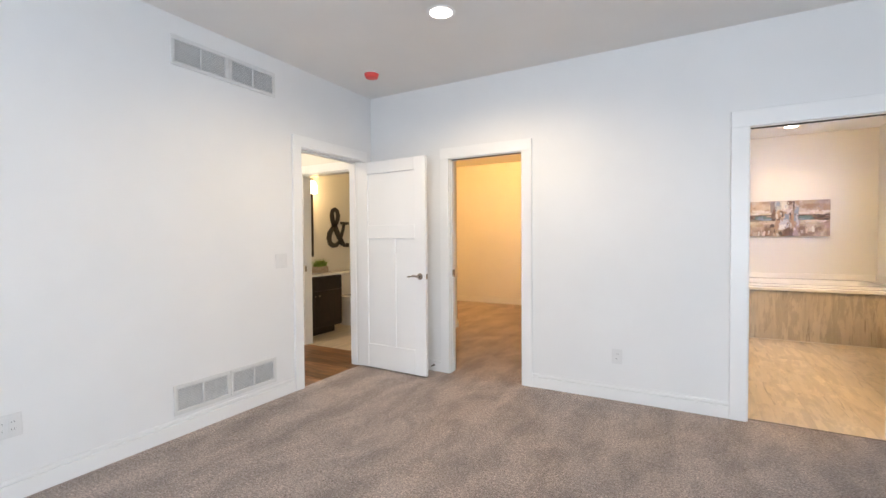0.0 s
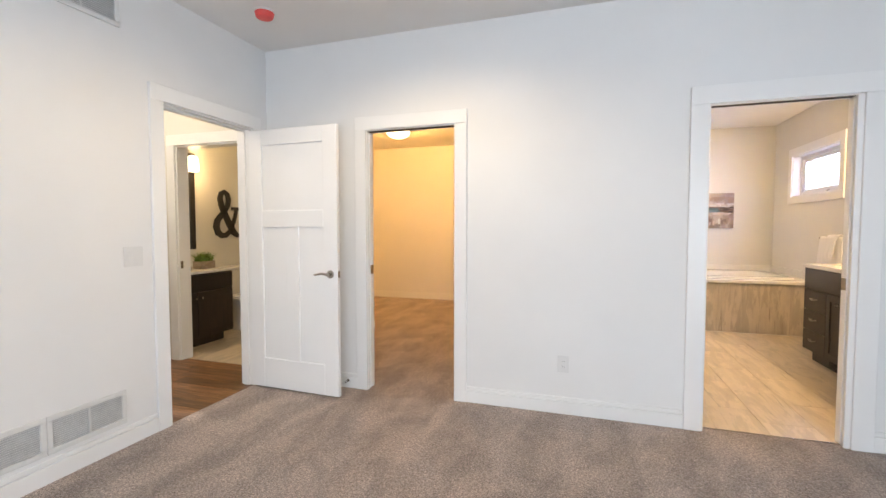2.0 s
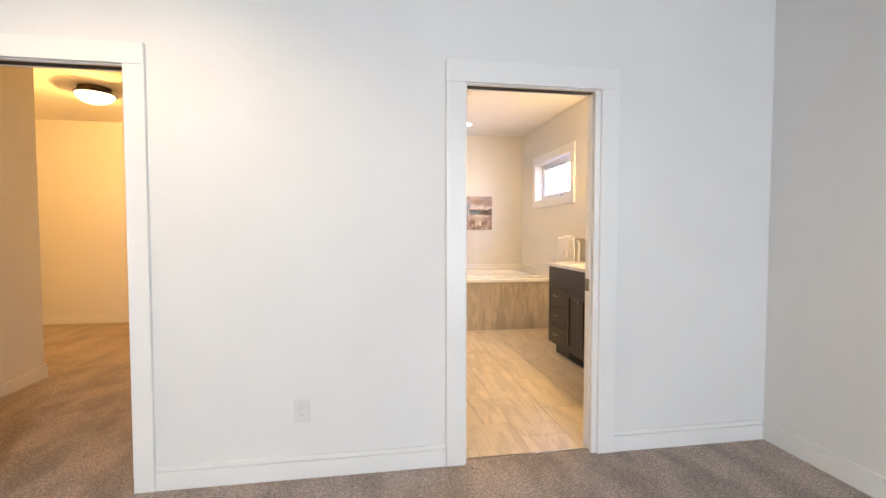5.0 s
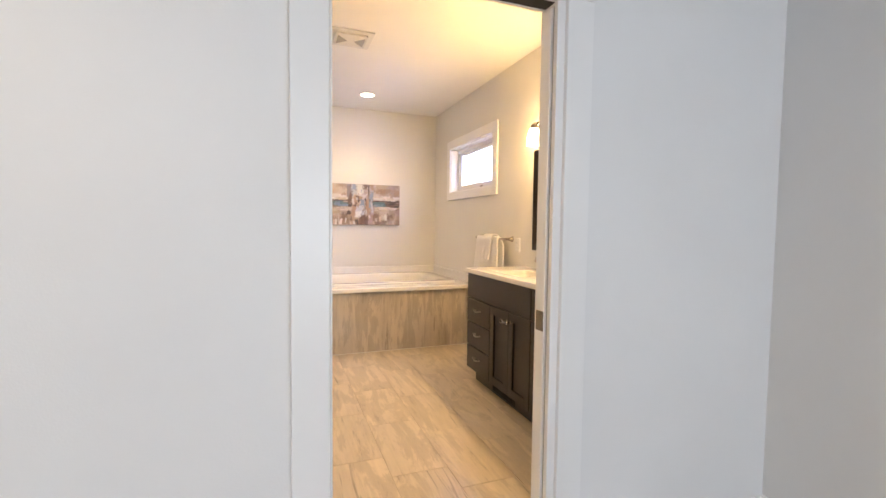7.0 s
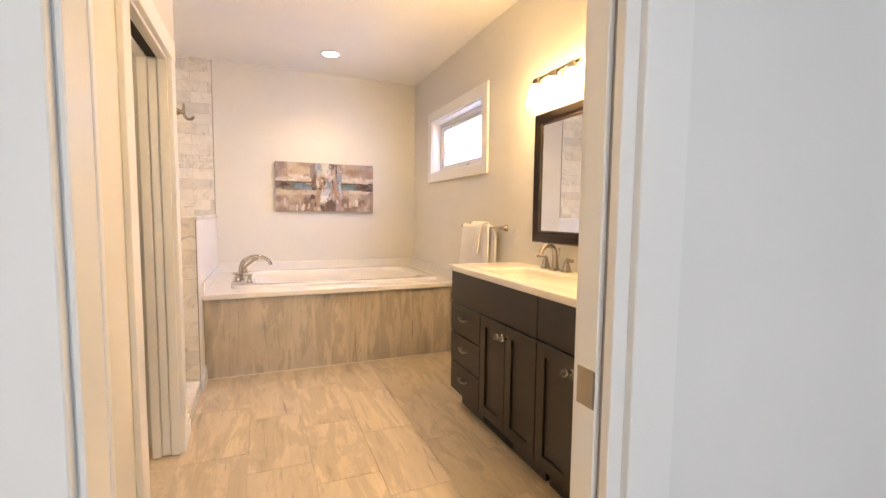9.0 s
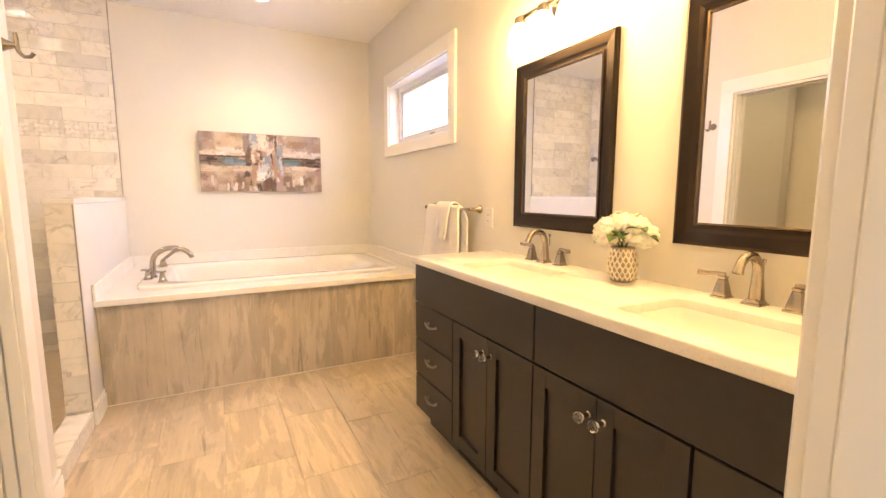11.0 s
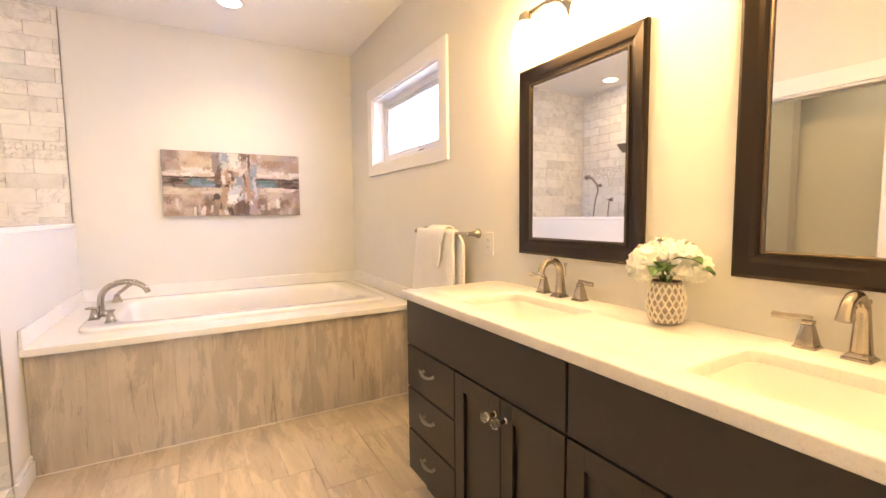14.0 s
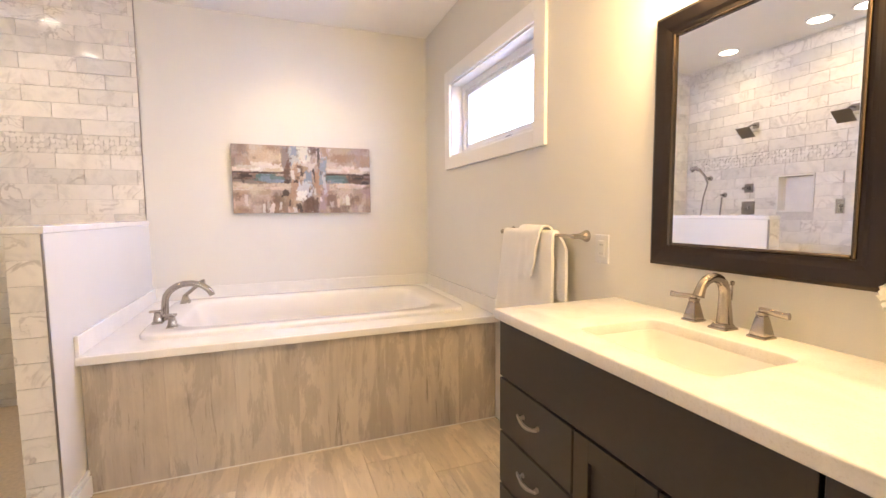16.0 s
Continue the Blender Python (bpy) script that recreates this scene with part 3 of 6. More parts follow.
def plain_jamb(name, axis, x0, x1, y0, y1, top, label):
    """A lining of a hinged doorway: two sides, a head, and a stop."""
    root = thing(name, (0, 0, 0), label, "door frame", kind="structure")
    if axis == "x":
        for a, b in ((y0, y0 + 0.016), (y1 - 0.016, y1)):
            part("jamb", slab((x0 - 0.001, a, 0), (x1 + 0.001, b, top), 0.0015), TRIM, root)
        part("head_jamb", slab((x0 - 0.001, y0 + 0.016, top - 0.016), (x1 + 0.001, y1 - 0.016, top), 0.0015), TRIM, root)
        for a, b in ((y0 + 0.016, y0 + 0.027), (y1 - 0.027, y1 - 0.016)):
            part("door_stop", slab((x0 + 0.03, a, 0), (x1 - 0.042, b, top - 0.016), 0.0015), TRIM, root)
        part("door_stop", slab((x0 + 0.03, y0 + 0.027, top - 0.027), (x1 - 0.042, y1 - 0.027, top - 0.016), 0.0015), TRIM, root)
    else:
        for a, b in ((x0, x0 + 0.016), (x1 - 0.016, x1)):
            part("jamb", slab((a, y0 - 0.001, 0), (b, y1 + 0.001, top), 0.0015), TRIM, root)
        part("head_jamb", slab((x0 + 0.016, y0 - 0.001, top - 0.016), (x1 - 0.016, y1 + 0.001, top), 0.0015), TRIM, root)
        part("strike_plate", slab((x0 + 0.0155, 4.33, 0.90), (x0 + 0.0185, 4.36, 0.97), 0.001), NICKEL, root, "brushed nickel strike plate")
    return root


plain_jamb("frame_hall_door", "x", WEST - T, WEST, 3.195, 3.985, 2.096, "white painted door frame to the hall")
plain_jamb("frame_powder_door", "y", -3.885, -3.090, 4.32, 4.44, 2.078, "white painted door frame to the powder room")


def hinged_door():
    """Three-panel door that stands open at a right angle to its wall: stiles, rails, sunk panels, lever."""
    w, h, t = 0.815, 2.045, 0.035
    root = thing("door_1", (WEST + 0.008, 3.962, 0.014), "open white three-panel door with a nickel lever", "door", turn=-2.0, kind="structure")
    y0, y1 = -t / 2, t / 2
    part("stile", slab((0, y0, 0), (0.122, y1, h), 0.003), DOOR_PAINT, root)
    part("stile", slab((w - 0.122, y0, 0), (w, y1, h), 0.003), DOOR_PAINT, root)
    for z0, z1 in ((0, 0.235), (1.285, 1.415), (1.925, h)):
        part("rail", slab((0.122, y0 + 0.0004, z0), (w - 0.122, y1 - 0.0004, z1), 0.003), DOOR_PAINT, root)
    part("mullion", slab((0.35, y0 + 0.0004, 0.235), (0.465, y1 - 0.0004, 1.285), 0.003), DOOR_PAINT, root)
    for x0, x1, z0, z1 in ((0.122, 0.35, 0.235, 1.285), (0.465, w - 0.122, 0.235, 1.285), (0.122, w - 0.122, 1.415, 1.925)):
        part("panel", slab((x0 - 0.004, -0.004, z0 - 0.004), (x1 + 0.004, 0.004, z1 + 0.004)), DOOR_PAINT, root)
    for side in (-1, 1):
        bm = lathe(bmesh.new(), [(0.030, 0), (0.031, 0.004), (0.027, 0.009), (0.012, 0.012), (0.011, 0.045)], 24, (0, 0, 0), "y")
        if side < 0:
            bmesh.ops.scale(bm, vec=(1, -1, 1), verts=bm.verts)
            bmesh.ops.reverse_faces(bm, faces=bm.faces)
        rose = part("rose", bm, NICKEL, root, "round nickel rose", True, (w - 0.062, y1 * side, 0.93))
        k = side * 0.044
        part("lever", tube(bmesh.new(), [(0.012, k, 0), (-0.02, k, 0.004), (-0.05, k, 0.008), (-0.08, k, 0.002), (-0.105, k, -0.004), (-0.118, k * 0.9, -0.002)],
                           [0.010, 0.010, 0.009, 0.008, 0.007, 0.005], 12), NICKEL, rose, "curved nickel lever", True)
    part("latch_face", slab((w - 0.001, -0.0115, 0.905), (w + 0.0015, 0.0115, 0.955), 0.0005), NICKEL, root)
    for z in (0.2, 1.02, 1.83):
        part("hinge", lathe(bmesh.new(), [(0.006, 0), (0.006, 0.09)], 12, (-0.006, y1 - 0.002, z)), NICKEL, root, "nickel hinge barrel", True)


hinged_door()


def door_stop_spring():
    root = thing("door_stop", (-1.94, NORTH - 0.015, 0.06), "small nickel door stop on the baseboard", "door stop")
    bm = bmesh.new()
    tube(bm, [(0.006 * math.cos(k * 0.8), -0.004 - k * 0.0008, 0.006 * math.sin(k * 0.8)) for k in range(80)], 0.0014, 6)
    part("spring", bm, NICKEL, root, soft=True)
    part("tip", lathe(bmesh.new(), [(0.008, -0.082), (0.009, -0.070), (0.007, -0.066)], 14, (0, 0, 0), "y"), SWITCH_PLASTIC, root, "white rubber tip", True)
    part("base_rosette", lathe(bmesh.new(), [(0.010, -0.006), (0.012, 0.0)], 14, (0, 0, 0), "y"), NICKEL, root, soft=True)


door_stop_spring()


# ---- bedroom fittings ----
def wall_grille(name, y0, y1, z0, z1, tilt, reach, label):
    """A return-air grille in two framed halves, each with two louvred fields."""
    root = thing(name, (WEST, 0, 0), label, "air vent")
    half = (y1 - y0) / 2
    for k in (0, 1):
        a, b = y0 + k * half, y0 + (k + 1) * half
        for fy0, fy1, fz0, fz1 in ((a, b, z0, z0 + 0.028), (a, b, z1 - 0.028, z1), (a, a + 0.028, z0 + 0.028, z1 - 0.028), (b - 0.028, b, z0 + 0.028, z1 - 0.028),
                                   ((a + b) / 2 - 0.007, (a + b) / 2 + 0.007, z0 + 0.028, z1 - 0.028)):
            part("frame_bar", slab((0.0005, fy0 + 0.0006, fz0), (0.011, fy1 - 0.0006, fz1), 0.0025), GRILLE, root)
        # Flat sheet on the wall; its grey stands for the shade behind the louvres.
        part("backing", slab((0.0003, a + 0.02, z0 + 0.02), (0.0015, b - 0.02, z1 - 0.02)), VENT_BACK, root, "grey sheet toned as the dimness behind the louvres")
        for fa, fb in ((a + 0.028, (a + b) / 2 - 0.007), ((a + b) / 2 + 0.007, b - 0.028)):
            count = 13
            for i in range(count):
                z = z0 + 0.034 + (z1 - z0 - 0.068) * i / (count - 1)
                bm = slab((-0.0042 * reach, fa, -0.0009), (0.0042 * reach, fb, 0.0009))
                bmesh.ops.rotate(bm, cent=(0, 0, 0), matrix=Matrix.Rotation(radians(tilt), 3, "Y"), verts=bm.verts)
                part("slat", bm, GRILLE, root, at=(0.0065, 0, z))


wall_grille("high_air_vent", 2.115, 2.94, 2.44, 2.637, 40, 1.0, "white louvred return-air vent high on the wall")
wall_grille("low_air_vent", 2.09, 2.908, 0.142, 0.34, -32, 0.9, "white louvred return-air vent above the baseboard")


def wall_plate(name, axis, face, out, a, z, w, h, kind_of, label):
    """Switch or socket plate with its rocker or outlets. axis: the wall's normal."""
    root = thing(name, (face, a, z) if axis == "x" else (a, face, z), label, "switch plate" if kind_of == "switch" else "outlet", turn={("x", 1): 90, ("x", -1): -90, ("y", -1): 0, ("y", 1): 180}[axis, out])
    part("plate", slab((-w / 2, -0.006, -h / 2), (w / 2, 0, h / 2), 0.002), SWITCH_PLASTIC, root)
    gangs = max(1, round(w / 0.06) if w > 0.09 else 1)
    gangs = 2 if w > 0.09 else 1
    for g in range(gangs):
        x = (g - (gangs - 1) / 2) * 0.046
        if kind_of == "switch":
            part("rocker", slab((x - 0.0165, -0.009, -0.033), (x + 0.0165, -0.0055, 0.033), 0.0015), SWITCH_PLASTIC, root)
        else:
            part("outlet_face", slab((x - 0.0165, -0.0085, -0.034), (x + 0.0165, -0.0055, 0.034), 0.0015), SWITCH_PLASTIC, root)
            for zz in (-0.018, 0.018):
                for xx in (-0.006, 0.006):
                    part("socket_slot", slab((x + xx - 0.001, -0.0088, zz - 0.004), (x + xx + 0.001, -0.0084, zz + 0.004)), SLOT, root)
        part("screw", lathe(bmesh.new(), [(0.0025, -0.0068), (0.003, -0.0055)], 8, (x, 0, h / 2 - 0.01), "y"), SWITCH_PLASTIC, root)


wall_plate("light_switch", "x", WEST, 1, 2.98, 1.12, 0.118, 0.118, "switch", "white double rocker switch by the hall door")
wall_plate("wall_outlet", "x", WEST, 1, 1.285, 0.38, 0.118, 0.118, "outlet", "white double outlet plate above the baseboard")
wall_plate("wall_outlet", "y", NORTH, -1, -0.262, 0.35, 0.078, 0.118, "outlet", "white duplex outlet between the doorways")
wall_plate("wall_outlet", "x", EAST, -1, 6.352, 1.13, 0.078, 0.118, "outlet", "white outlet plate beside the towel bar")


def downlight(at, glow, label):
    root = thing("ceiling_downlight", at, label, "recessed light", "recessed ceiling lights")
    part("trim_ring", lathe(bmesh.new(), [(0.072, -0.001), (0.074, -0.006), (0.090, -0.007), (0.095, -0.004), (0.095, -0.0005)], 36), TRIM, root, soft=True)
    part("lens", lathe(bmesh.new(), [(0.0715, -0.0045), (0.0715, -0.001)], 36), glow, root, "lit round lens")


downlight((-1.18, 2.99, CEIL), DAY_LAMP_ON, "lit white recessed ceiling light in the bedroom")
downlight((1.41, 7.95, CEIL), LAMP_ON, "lit warm recessed light above the bathtub")
downlight((-0.34, 7.95, CEIL), LAMP_ON, "lit warm recessed light above the shower")
downlight((-0.25, 5.5, CEIL), LAMP_ON, "lit warm recessed light in the toilet room")
downlight((-0.33, 7.2, CEIL), LAMP_ON, "lit warm recessed light above the shower entrance")
downlight((-0.38, 6.92, CEIL), LAMP_ON, "lit warm recessed light beside the shower entrance")


def smoke_alarm():
    root = thing("smoke_detector", (-2.235, 3.60, CEIL), "ceiling smoke detector under a red plastic dust cover", "smoke detector")
    part("base_plate", lathe(bmesh.new(), [(0.066, -0.010), (0.068, -0.004), (0.066, 0.0)], 32), SWITCH_PLASTIC, root, soft=True)
    part("dust_cover", lathe(bmesh.new(), [(0.040, -0.046), (0.052, -0.043), (0.058, -0.034), (0.062, -0.012), (0.064, -0.009)], 32), RED_CAP, root, "red plastic dust cover", True)


smoke_alarm()


def bedroom_window(name, axis, face, a0, a1, z0, z1, out):
    """A vinyl window in an outside wall: frame bars, a mullion, panes."""
    root = thing(name, (0, 0, 0), "white vinyl bedroom window letting in daylight", "window", kind="structure")
    def put(nm, lo, hi, mt, lb=""):
        d0, d1 = sorted((face + out * 0.05, face + out * 0.10)) if nm != "pane" else sorted((face + out * 0.072, face + out * 0.078))
        l3, h3 = ((d0, lo[0], lo[1]), (d1, hi[0], hi[1])) if axis == "x" else ((lo[0], d0, lo[1]), (hi[0], d1, hi[1]))
        return part(nm, slab(l3, h3, 0.003 if nm != "pane" else 0), mt, root, lb)
    m = (a0 + a1) / 2
    for lo, hi in (((a0, z0), (a0 + 0.05, z1)), ((a1 - 0.05, z0), (a1, z1)), ((m - 0.03, z0 + 0.05), (m + 0.03, z1 - 0.05)), ((a0 + 0.05, z0), (a1 - 0.05, z0 + 0.05)), ((a0 + 0.05, z1 - 0.05), (a1 - 0.05, z1))):
        put("window_frame", lo, hi, VINYL)
    for lo, hi in (((a0 + 0.05, z0 + 0.05), (m - 0.03, z1 - 0.05)), ((m + 0.03, z0 + 0.05), (a1 - 0.05, z1 - 0.05))):
        p = put("pane", lo, hi, GLASS)
        p.visible_shadow = False


bedroom_window("window_south", "y", SOUTH, -0.5, 2.3, 0.65, 2.2, -1)
bedroom_window("window_east", "x", EAST, -1.5, 0.3, 0.7, 2.15, 1)


# ---- closet and hall ----
def bowl_light():
    root = thing("closet_ceiling_light", (-2.75, 7.05, CEIL - 0.02), "flush ceiling light with an amber-lit glass bowl", "ceiling light")
    part("canopy", lathe(bmesh.new(), [(0.060, -0.030), (0.145, -0.026), (0.150, -0.020), (0.150, 0.019)], 32), BRONZE, root, soft=True)
    part("pan", lathe(bmesh.new(), [(0.170, -0.052), (0.184, -0.050), (0.186, -0.040), (0.176, -0.032), (0.05, -0.030)], 40), BRONZE, root, "dark bronze rim", True)
    part("bowl", lathe(bmesh.new(), [(0.004, -0.142), (0.05, -0.139), (0.105, -0.123), (0.145, -0.098), (0.170, -0.066), (0.172, -0.053)], 40), BOWL_ON, root, "lit frosted glass bowl", True).visible_shadow = False


bowl_light()


def powder_vanity():
    root = thing("powder_room_vanity", (-4.62, 5.21, 0), "espresso wood vanity with a white top", "vanity cabinet")
    part("body", slab((0.0, -1.0, 0.10), (0.53, 0.0, 0.80), 0.002), ESPRESSO, root)
    part("toe_kick", slab((0.0, -0.98, 0.0), (0.46, -0.07, 0.10)), ESPRESSO, root)
    for a, b in ((-0.99, -0.505), (-0.495, -0.012)):
        d = part("door", slab((0.531, a, 0.12), (0.549, b, 0.60), 0.002), ESPRESSO, root)
        part("door_panel", slab((0.5495, a + 0.06, 0.18), (0.5505, b - 0.06, 0.54)), ESPRESSO, d)
        kx = b - 0.035 if a < -0.6 else a + 0.035
        part("knob", lathe(bmesh.new(), [(0.005, 0), (0.005, 0.012), (0.013, 0.018), (0.012, 0.026), (0.004, 0.028)], 14, (0.549, kx, 0.54), "x"), NICKEL, d, "nickel knob", True)
    part("false_front", slab((0.531, -0.99, 0.62), (0.549, -0.012, 0.785), 0.002), ESPRESSO, root)
    part("top", slab((-0.0, -1.01, 0.80), (0.565, 0.015, 0.83), 0.004, 2), QUARTZ, root, "white stone top")


powder_vanity()


def toilet():
    root = thing("toilet", (-4.60, 5.62, 0), "white ceramic toilet beside the vanity", "toilet")
    part("tank", slab((0.0, -0.22, 0.40), (0.19, 0.22, 0.76), 0.02, 3), CERAMIC, root, soft=True)
    part("tank_lid", slab((-0.0, -0.23, 0.761), (0.205, 0.23, 0.795), 0.01, 2), CERAMIC, root, soft=True)
    part("flush_lever", tube(bmesh.new(), [(0.19, -0.16, 0.69), (0.215, -0.16, 0.69), (0.22, -0.12, 0.688), (0.22, -0.09, 0.685)], 0.006, 8), CHROME, root, soft=True)
    bm = bmesh.new()
    rings = []
    for z, x0, x1, w in ((0.0, 0.12, 0.52, 0.11), (0.06, 0.12, 0.52, 0.105), (0.18, 0.12, 0.50, 0.10), (0.28, 0.12, 0.60, 0.14), (0.36, 0.13, 0.67, 0.18), (0.40, 0.13, 0.68, 0.185)):
        cx, rx = (x0 + x1) / 2, (x1 - x0) / 2
        rings.append([bm.verts.new((cx + rx * math.cos(k * math.pi / 16), w * math.sin(k * math.pi / 16), z)) for k in range(32)])
    for a, b in zip(rings, rings[1:]):
        for k in range(32):
            bm.faces.new((a[k], a[(k + 1) % 32], b[(k + 1) % 32], b[k]))
    bm.faces.new(rings[-1]), bm.faces.new(rings[0][::-1])
    part("bowl", bm, CERAMIC, root, soft=True)
    for nm, z0, z1 in (("seat", 0.402, 0.420), ("seat_lid", 0.422, 0.442)):
        bm = bmesh.new()
        ring = [[bm.verts.new((0.42 + 0.255 * s * math.cos(k * math.pi / 16), 0.188 * s * math.sin(k * math.pi / 16), z)) for k in range(32)] for z, s in ((z0, 0.98), (z1 - 0.004, 1.0), (z1, 0.97))]
        for a, b in zip(ring, ring[1:]):
            for k in range(32):
                bm.faces.new((a[k], a[(k + 1) % 32], b[(k + 1) % 32], b[k]))
        bm.faces.new(ring[-1]), bm.faces.new(ring[0][::-1])
        part(nm, bm, CERAMIC, root, soft=True)


toilet()


def ampersand_sign():
    """Slab-serif ampersand cut from plate: one swept stroke of changing width, an arm serif and a foot."""
    stroke = ((0.78, 0.60, 0.040), (0.74, 0.46, 0.040), (0.66, 0.29, 0.042), (0.54, 0.13, 0.048), (0.40, 0.055, 0.056), (0.27, 0.050, 0.064), (0.15, 0.105, 0.072), (0.095, 0.22, 0.076), (0.13, 0.345, 0.072), (0.25, 0.455, 0.058), (0.39, 0.56, 0.050),
              (0.485, 0.67, 0.056), (0.515, 0.79, 0.062), (0.475, 0.895, 0.056), (0.375, 0.945, 0.048), (0.275, 0.905, 0.056), (0.235, 0.80, 0.064), (0.265, 0.68, 0.068), (0.38, 0.49, 0.074), (0.54, 0.27, 0.078), (0.68, 0.11, 0.074), (0.80, 0.045, 0.046), (0.92, 0.045, 0.045))
    hgt, wide = 0.635, 0.50
    bm = bmesh.new()
    pts = [Vector((0, u * wide, v * hgt)) for u, v, _ in stroke]
    rows = []
    for k, p in enumerate(pts):
        d = (pts[min(k + 1, len(pts) - 1)] - pts[max(k - 1, 0)]).normalized()
        side = Vector((0, -d.z, d.y)) * stroke[k][2] * hgt * 0.92
        rows.append([bm.verts.new(p + side * q + Vector((x, 0, 0))) for q, x in ((-1, 0.0), (1, 0.0), (1, 0.022), (-1, 0.022))])
    for a, b in zip(rows, rows[1:]):
        for i in range(4):
            bm.faces.new((a[i], a[(i + 1) % 4], b[(i + 1) % 4], b[i]))
    bm.faces.new(rows[0][::-1]), bm.faces.new(rows[-1])
    bmesh.ops.recalc_face_normals(bm, faces=bm.faces)
    for u0, u1, v0, v1 in ((0.62, 0.99, 0.575, 0.64), (0.88, 0.99, 0.0, 0.105)):
        box(bm, (0.0005, u0 * wide, v0 * hgt), (0.0225, u1 * wide, v1 * hgt), 0.002)
    ob = new("ampersand_sign", finish("ampersand_sign", bm, BLACK_METAL))
    ob.location = (-4.62 + 0.001, 5.72 - 0.25, 1.165)
    tagged(ob, "black metal slab-serif ampersand sign hung on the wall", "wall sign")


ampersand_sign()


def powder_mirror():
    root = thing("powder_room_mirror", (-4.62, 4.83, 1.04), "tall dark-framed mirror above the powder room vanity", "mirror")
    for lo, hi in (((0, -0.36, 0), (0.03, -0.29, 0.92)), ((0, 0.29, 0), (0.03, 0.36, 0.92)), ((0, -0.29, 0), (0.03, 0.29, 0.07)), ((0, -0.29, 0.85), (0.03, 0.29, 0.92))):
        part("frame_bar", slab(lo, hi, 0.004), BLACK_METAL, root)
    part("glass", slab((0.001, -0.29, 0.07), (0.016, 0.29, 0.85)), MIRROR, root, "mirror glass")


powder_mirror()


def powder_sconce():
    root = thing("powder_room_sconce", (-4.62, 4.83, 2.15), "lit two-shade vanity light with frosted shades", "wall light")
    part("backplate", slab((0, -0.38, -0.02), (0.02, 0.38, 0.03), 0.004), NICKEL, root)
    for y in (-0.23, 0.23):
        part("arm", tube(bmesh.new(), [(0.01, y, 0), (0.08, y, 0.01), (0.13, y, 0.005), (0.14, y, -0.02)], 0.008, 8), NICKEL, root, soft=True)
        part("shade", lathe(bmesh.new(), [(0.060, -0.20), (0.068, -0.17), (0.066, -0.09), (0.052, -0.04), (0.02, -0.018)], 24, (0.14, y, 0)), SHADE_ON, root, "lit frosted glass shade", True).visible_shadow = False


powder_sconce()


def grass_pot():
    root = thing("potted_grass", (-4.30, 5.02, 0.83), "small green grass plant in a pale wooden box", "potted plant")
    bm = bmesh.new()
    for lo, hi in (((-0.06, -0.10, 0), (0.06, -0.088, 0.085)), ((-0.06, 0.088, 0), (0.06, 0.10, 0.085)), ((-0.06, -0.088, 0), (-0.048, 0.088, 0.085)), ((0.048, -0.088, 0), (0.06, 0.088, 0.085)), ((-0.048, -0.088, 0), (0.048, 0.088, 0.06))):
        box(bm, lo, hi, 0.002)
    part("pot", bm, POT_WOOD, root, "pale wooden box")
    rng = random.Random(5)
    bm = bmesh.new()
    for _ in range(150):
        x, y = rng.uniform(-0.045, 0.045), rng.uniform(-0.085, 0.085)
        a, lean, hgt = rng.uniform(0, 6.283), rng.uniform(0.02, 0.13), rng.uniform(0.09, 0.185)
        dx, dy = math.cos(a), math.sin(a)
        prev = None
        for k in range(4):
            f = k / 3
            c = Vector((x + dx * lean * f * f, y + dy * lean * f * f, 0.06 + hgt * f * (1 - 0.25 * f)))
            s = Vector((-dy, dx, 0)) * (0.009 * (1 - f) + 0.0006)
            cur = (bm.verts.new(c - s), bm.verts.new(c + s))
            if prev:
                bm.faces.new((prev[0], prev[1], cur[1], cur[0]))
            prev = cur
    part("grass_blades", bm, GRASS, root, "green grass blades")


grass_pot()

# ---- bathroom: vanity ----
FRONT, V0, V1, SPLIT = 1.952, 4.27, 6.262, 5.277


def shaker_door(root, y0, y1, z0, z1, knob_y):
    """A framed cabinet door: four frame bars round a sunk panel, with a crystal knob."""
    d = part("cabinet_door", slab((FRONT + 0.004, y0 + 0.002, z0 + 0.002), (FRONT + 0.012, y1 - 0.002, z1 - 0.002)), CABINET, root)
    w = 0.060
    for lo, hi in (((y0, z0), (y0 + w, z1)), ((y1 - w, z0), (y1, z1)), ((y0 + w, z0), (y1 - w, z0 + w)), ((y0 + w, z1 - w), (y1 - w, z1))):
        part("frame_bar", slab((FRONT - 0.008, lo[0], lo[1]), (FRONT + 0.0045, hi[0], hi[1]), 0.0006), CABINET, d)
    z = z1 - 0.062
    part("knob_stem", lathe(bmesh.new(), [(0.010, 0.008), (0.010, 0.005), (0.006, 0.002), (0.006, -0.016), (0.010, -0.020)], 16, (FRONT - 0.014, knob_y, z), "x"), NICKEL, d, "nickel knob stem", True)
    part("crystal_knob", lathe(bmesh.new(), [(0.006, 0.0), (0.013, -0.005), (0.0175, -0.013), (0.0165, -0.020), (0.010, -0.026), (0.003, -0.027)], 12, (FRONT - 0.034, knob_y, z), "x"), CRYSTAL, d, "faceted clear glass knob")
    return d


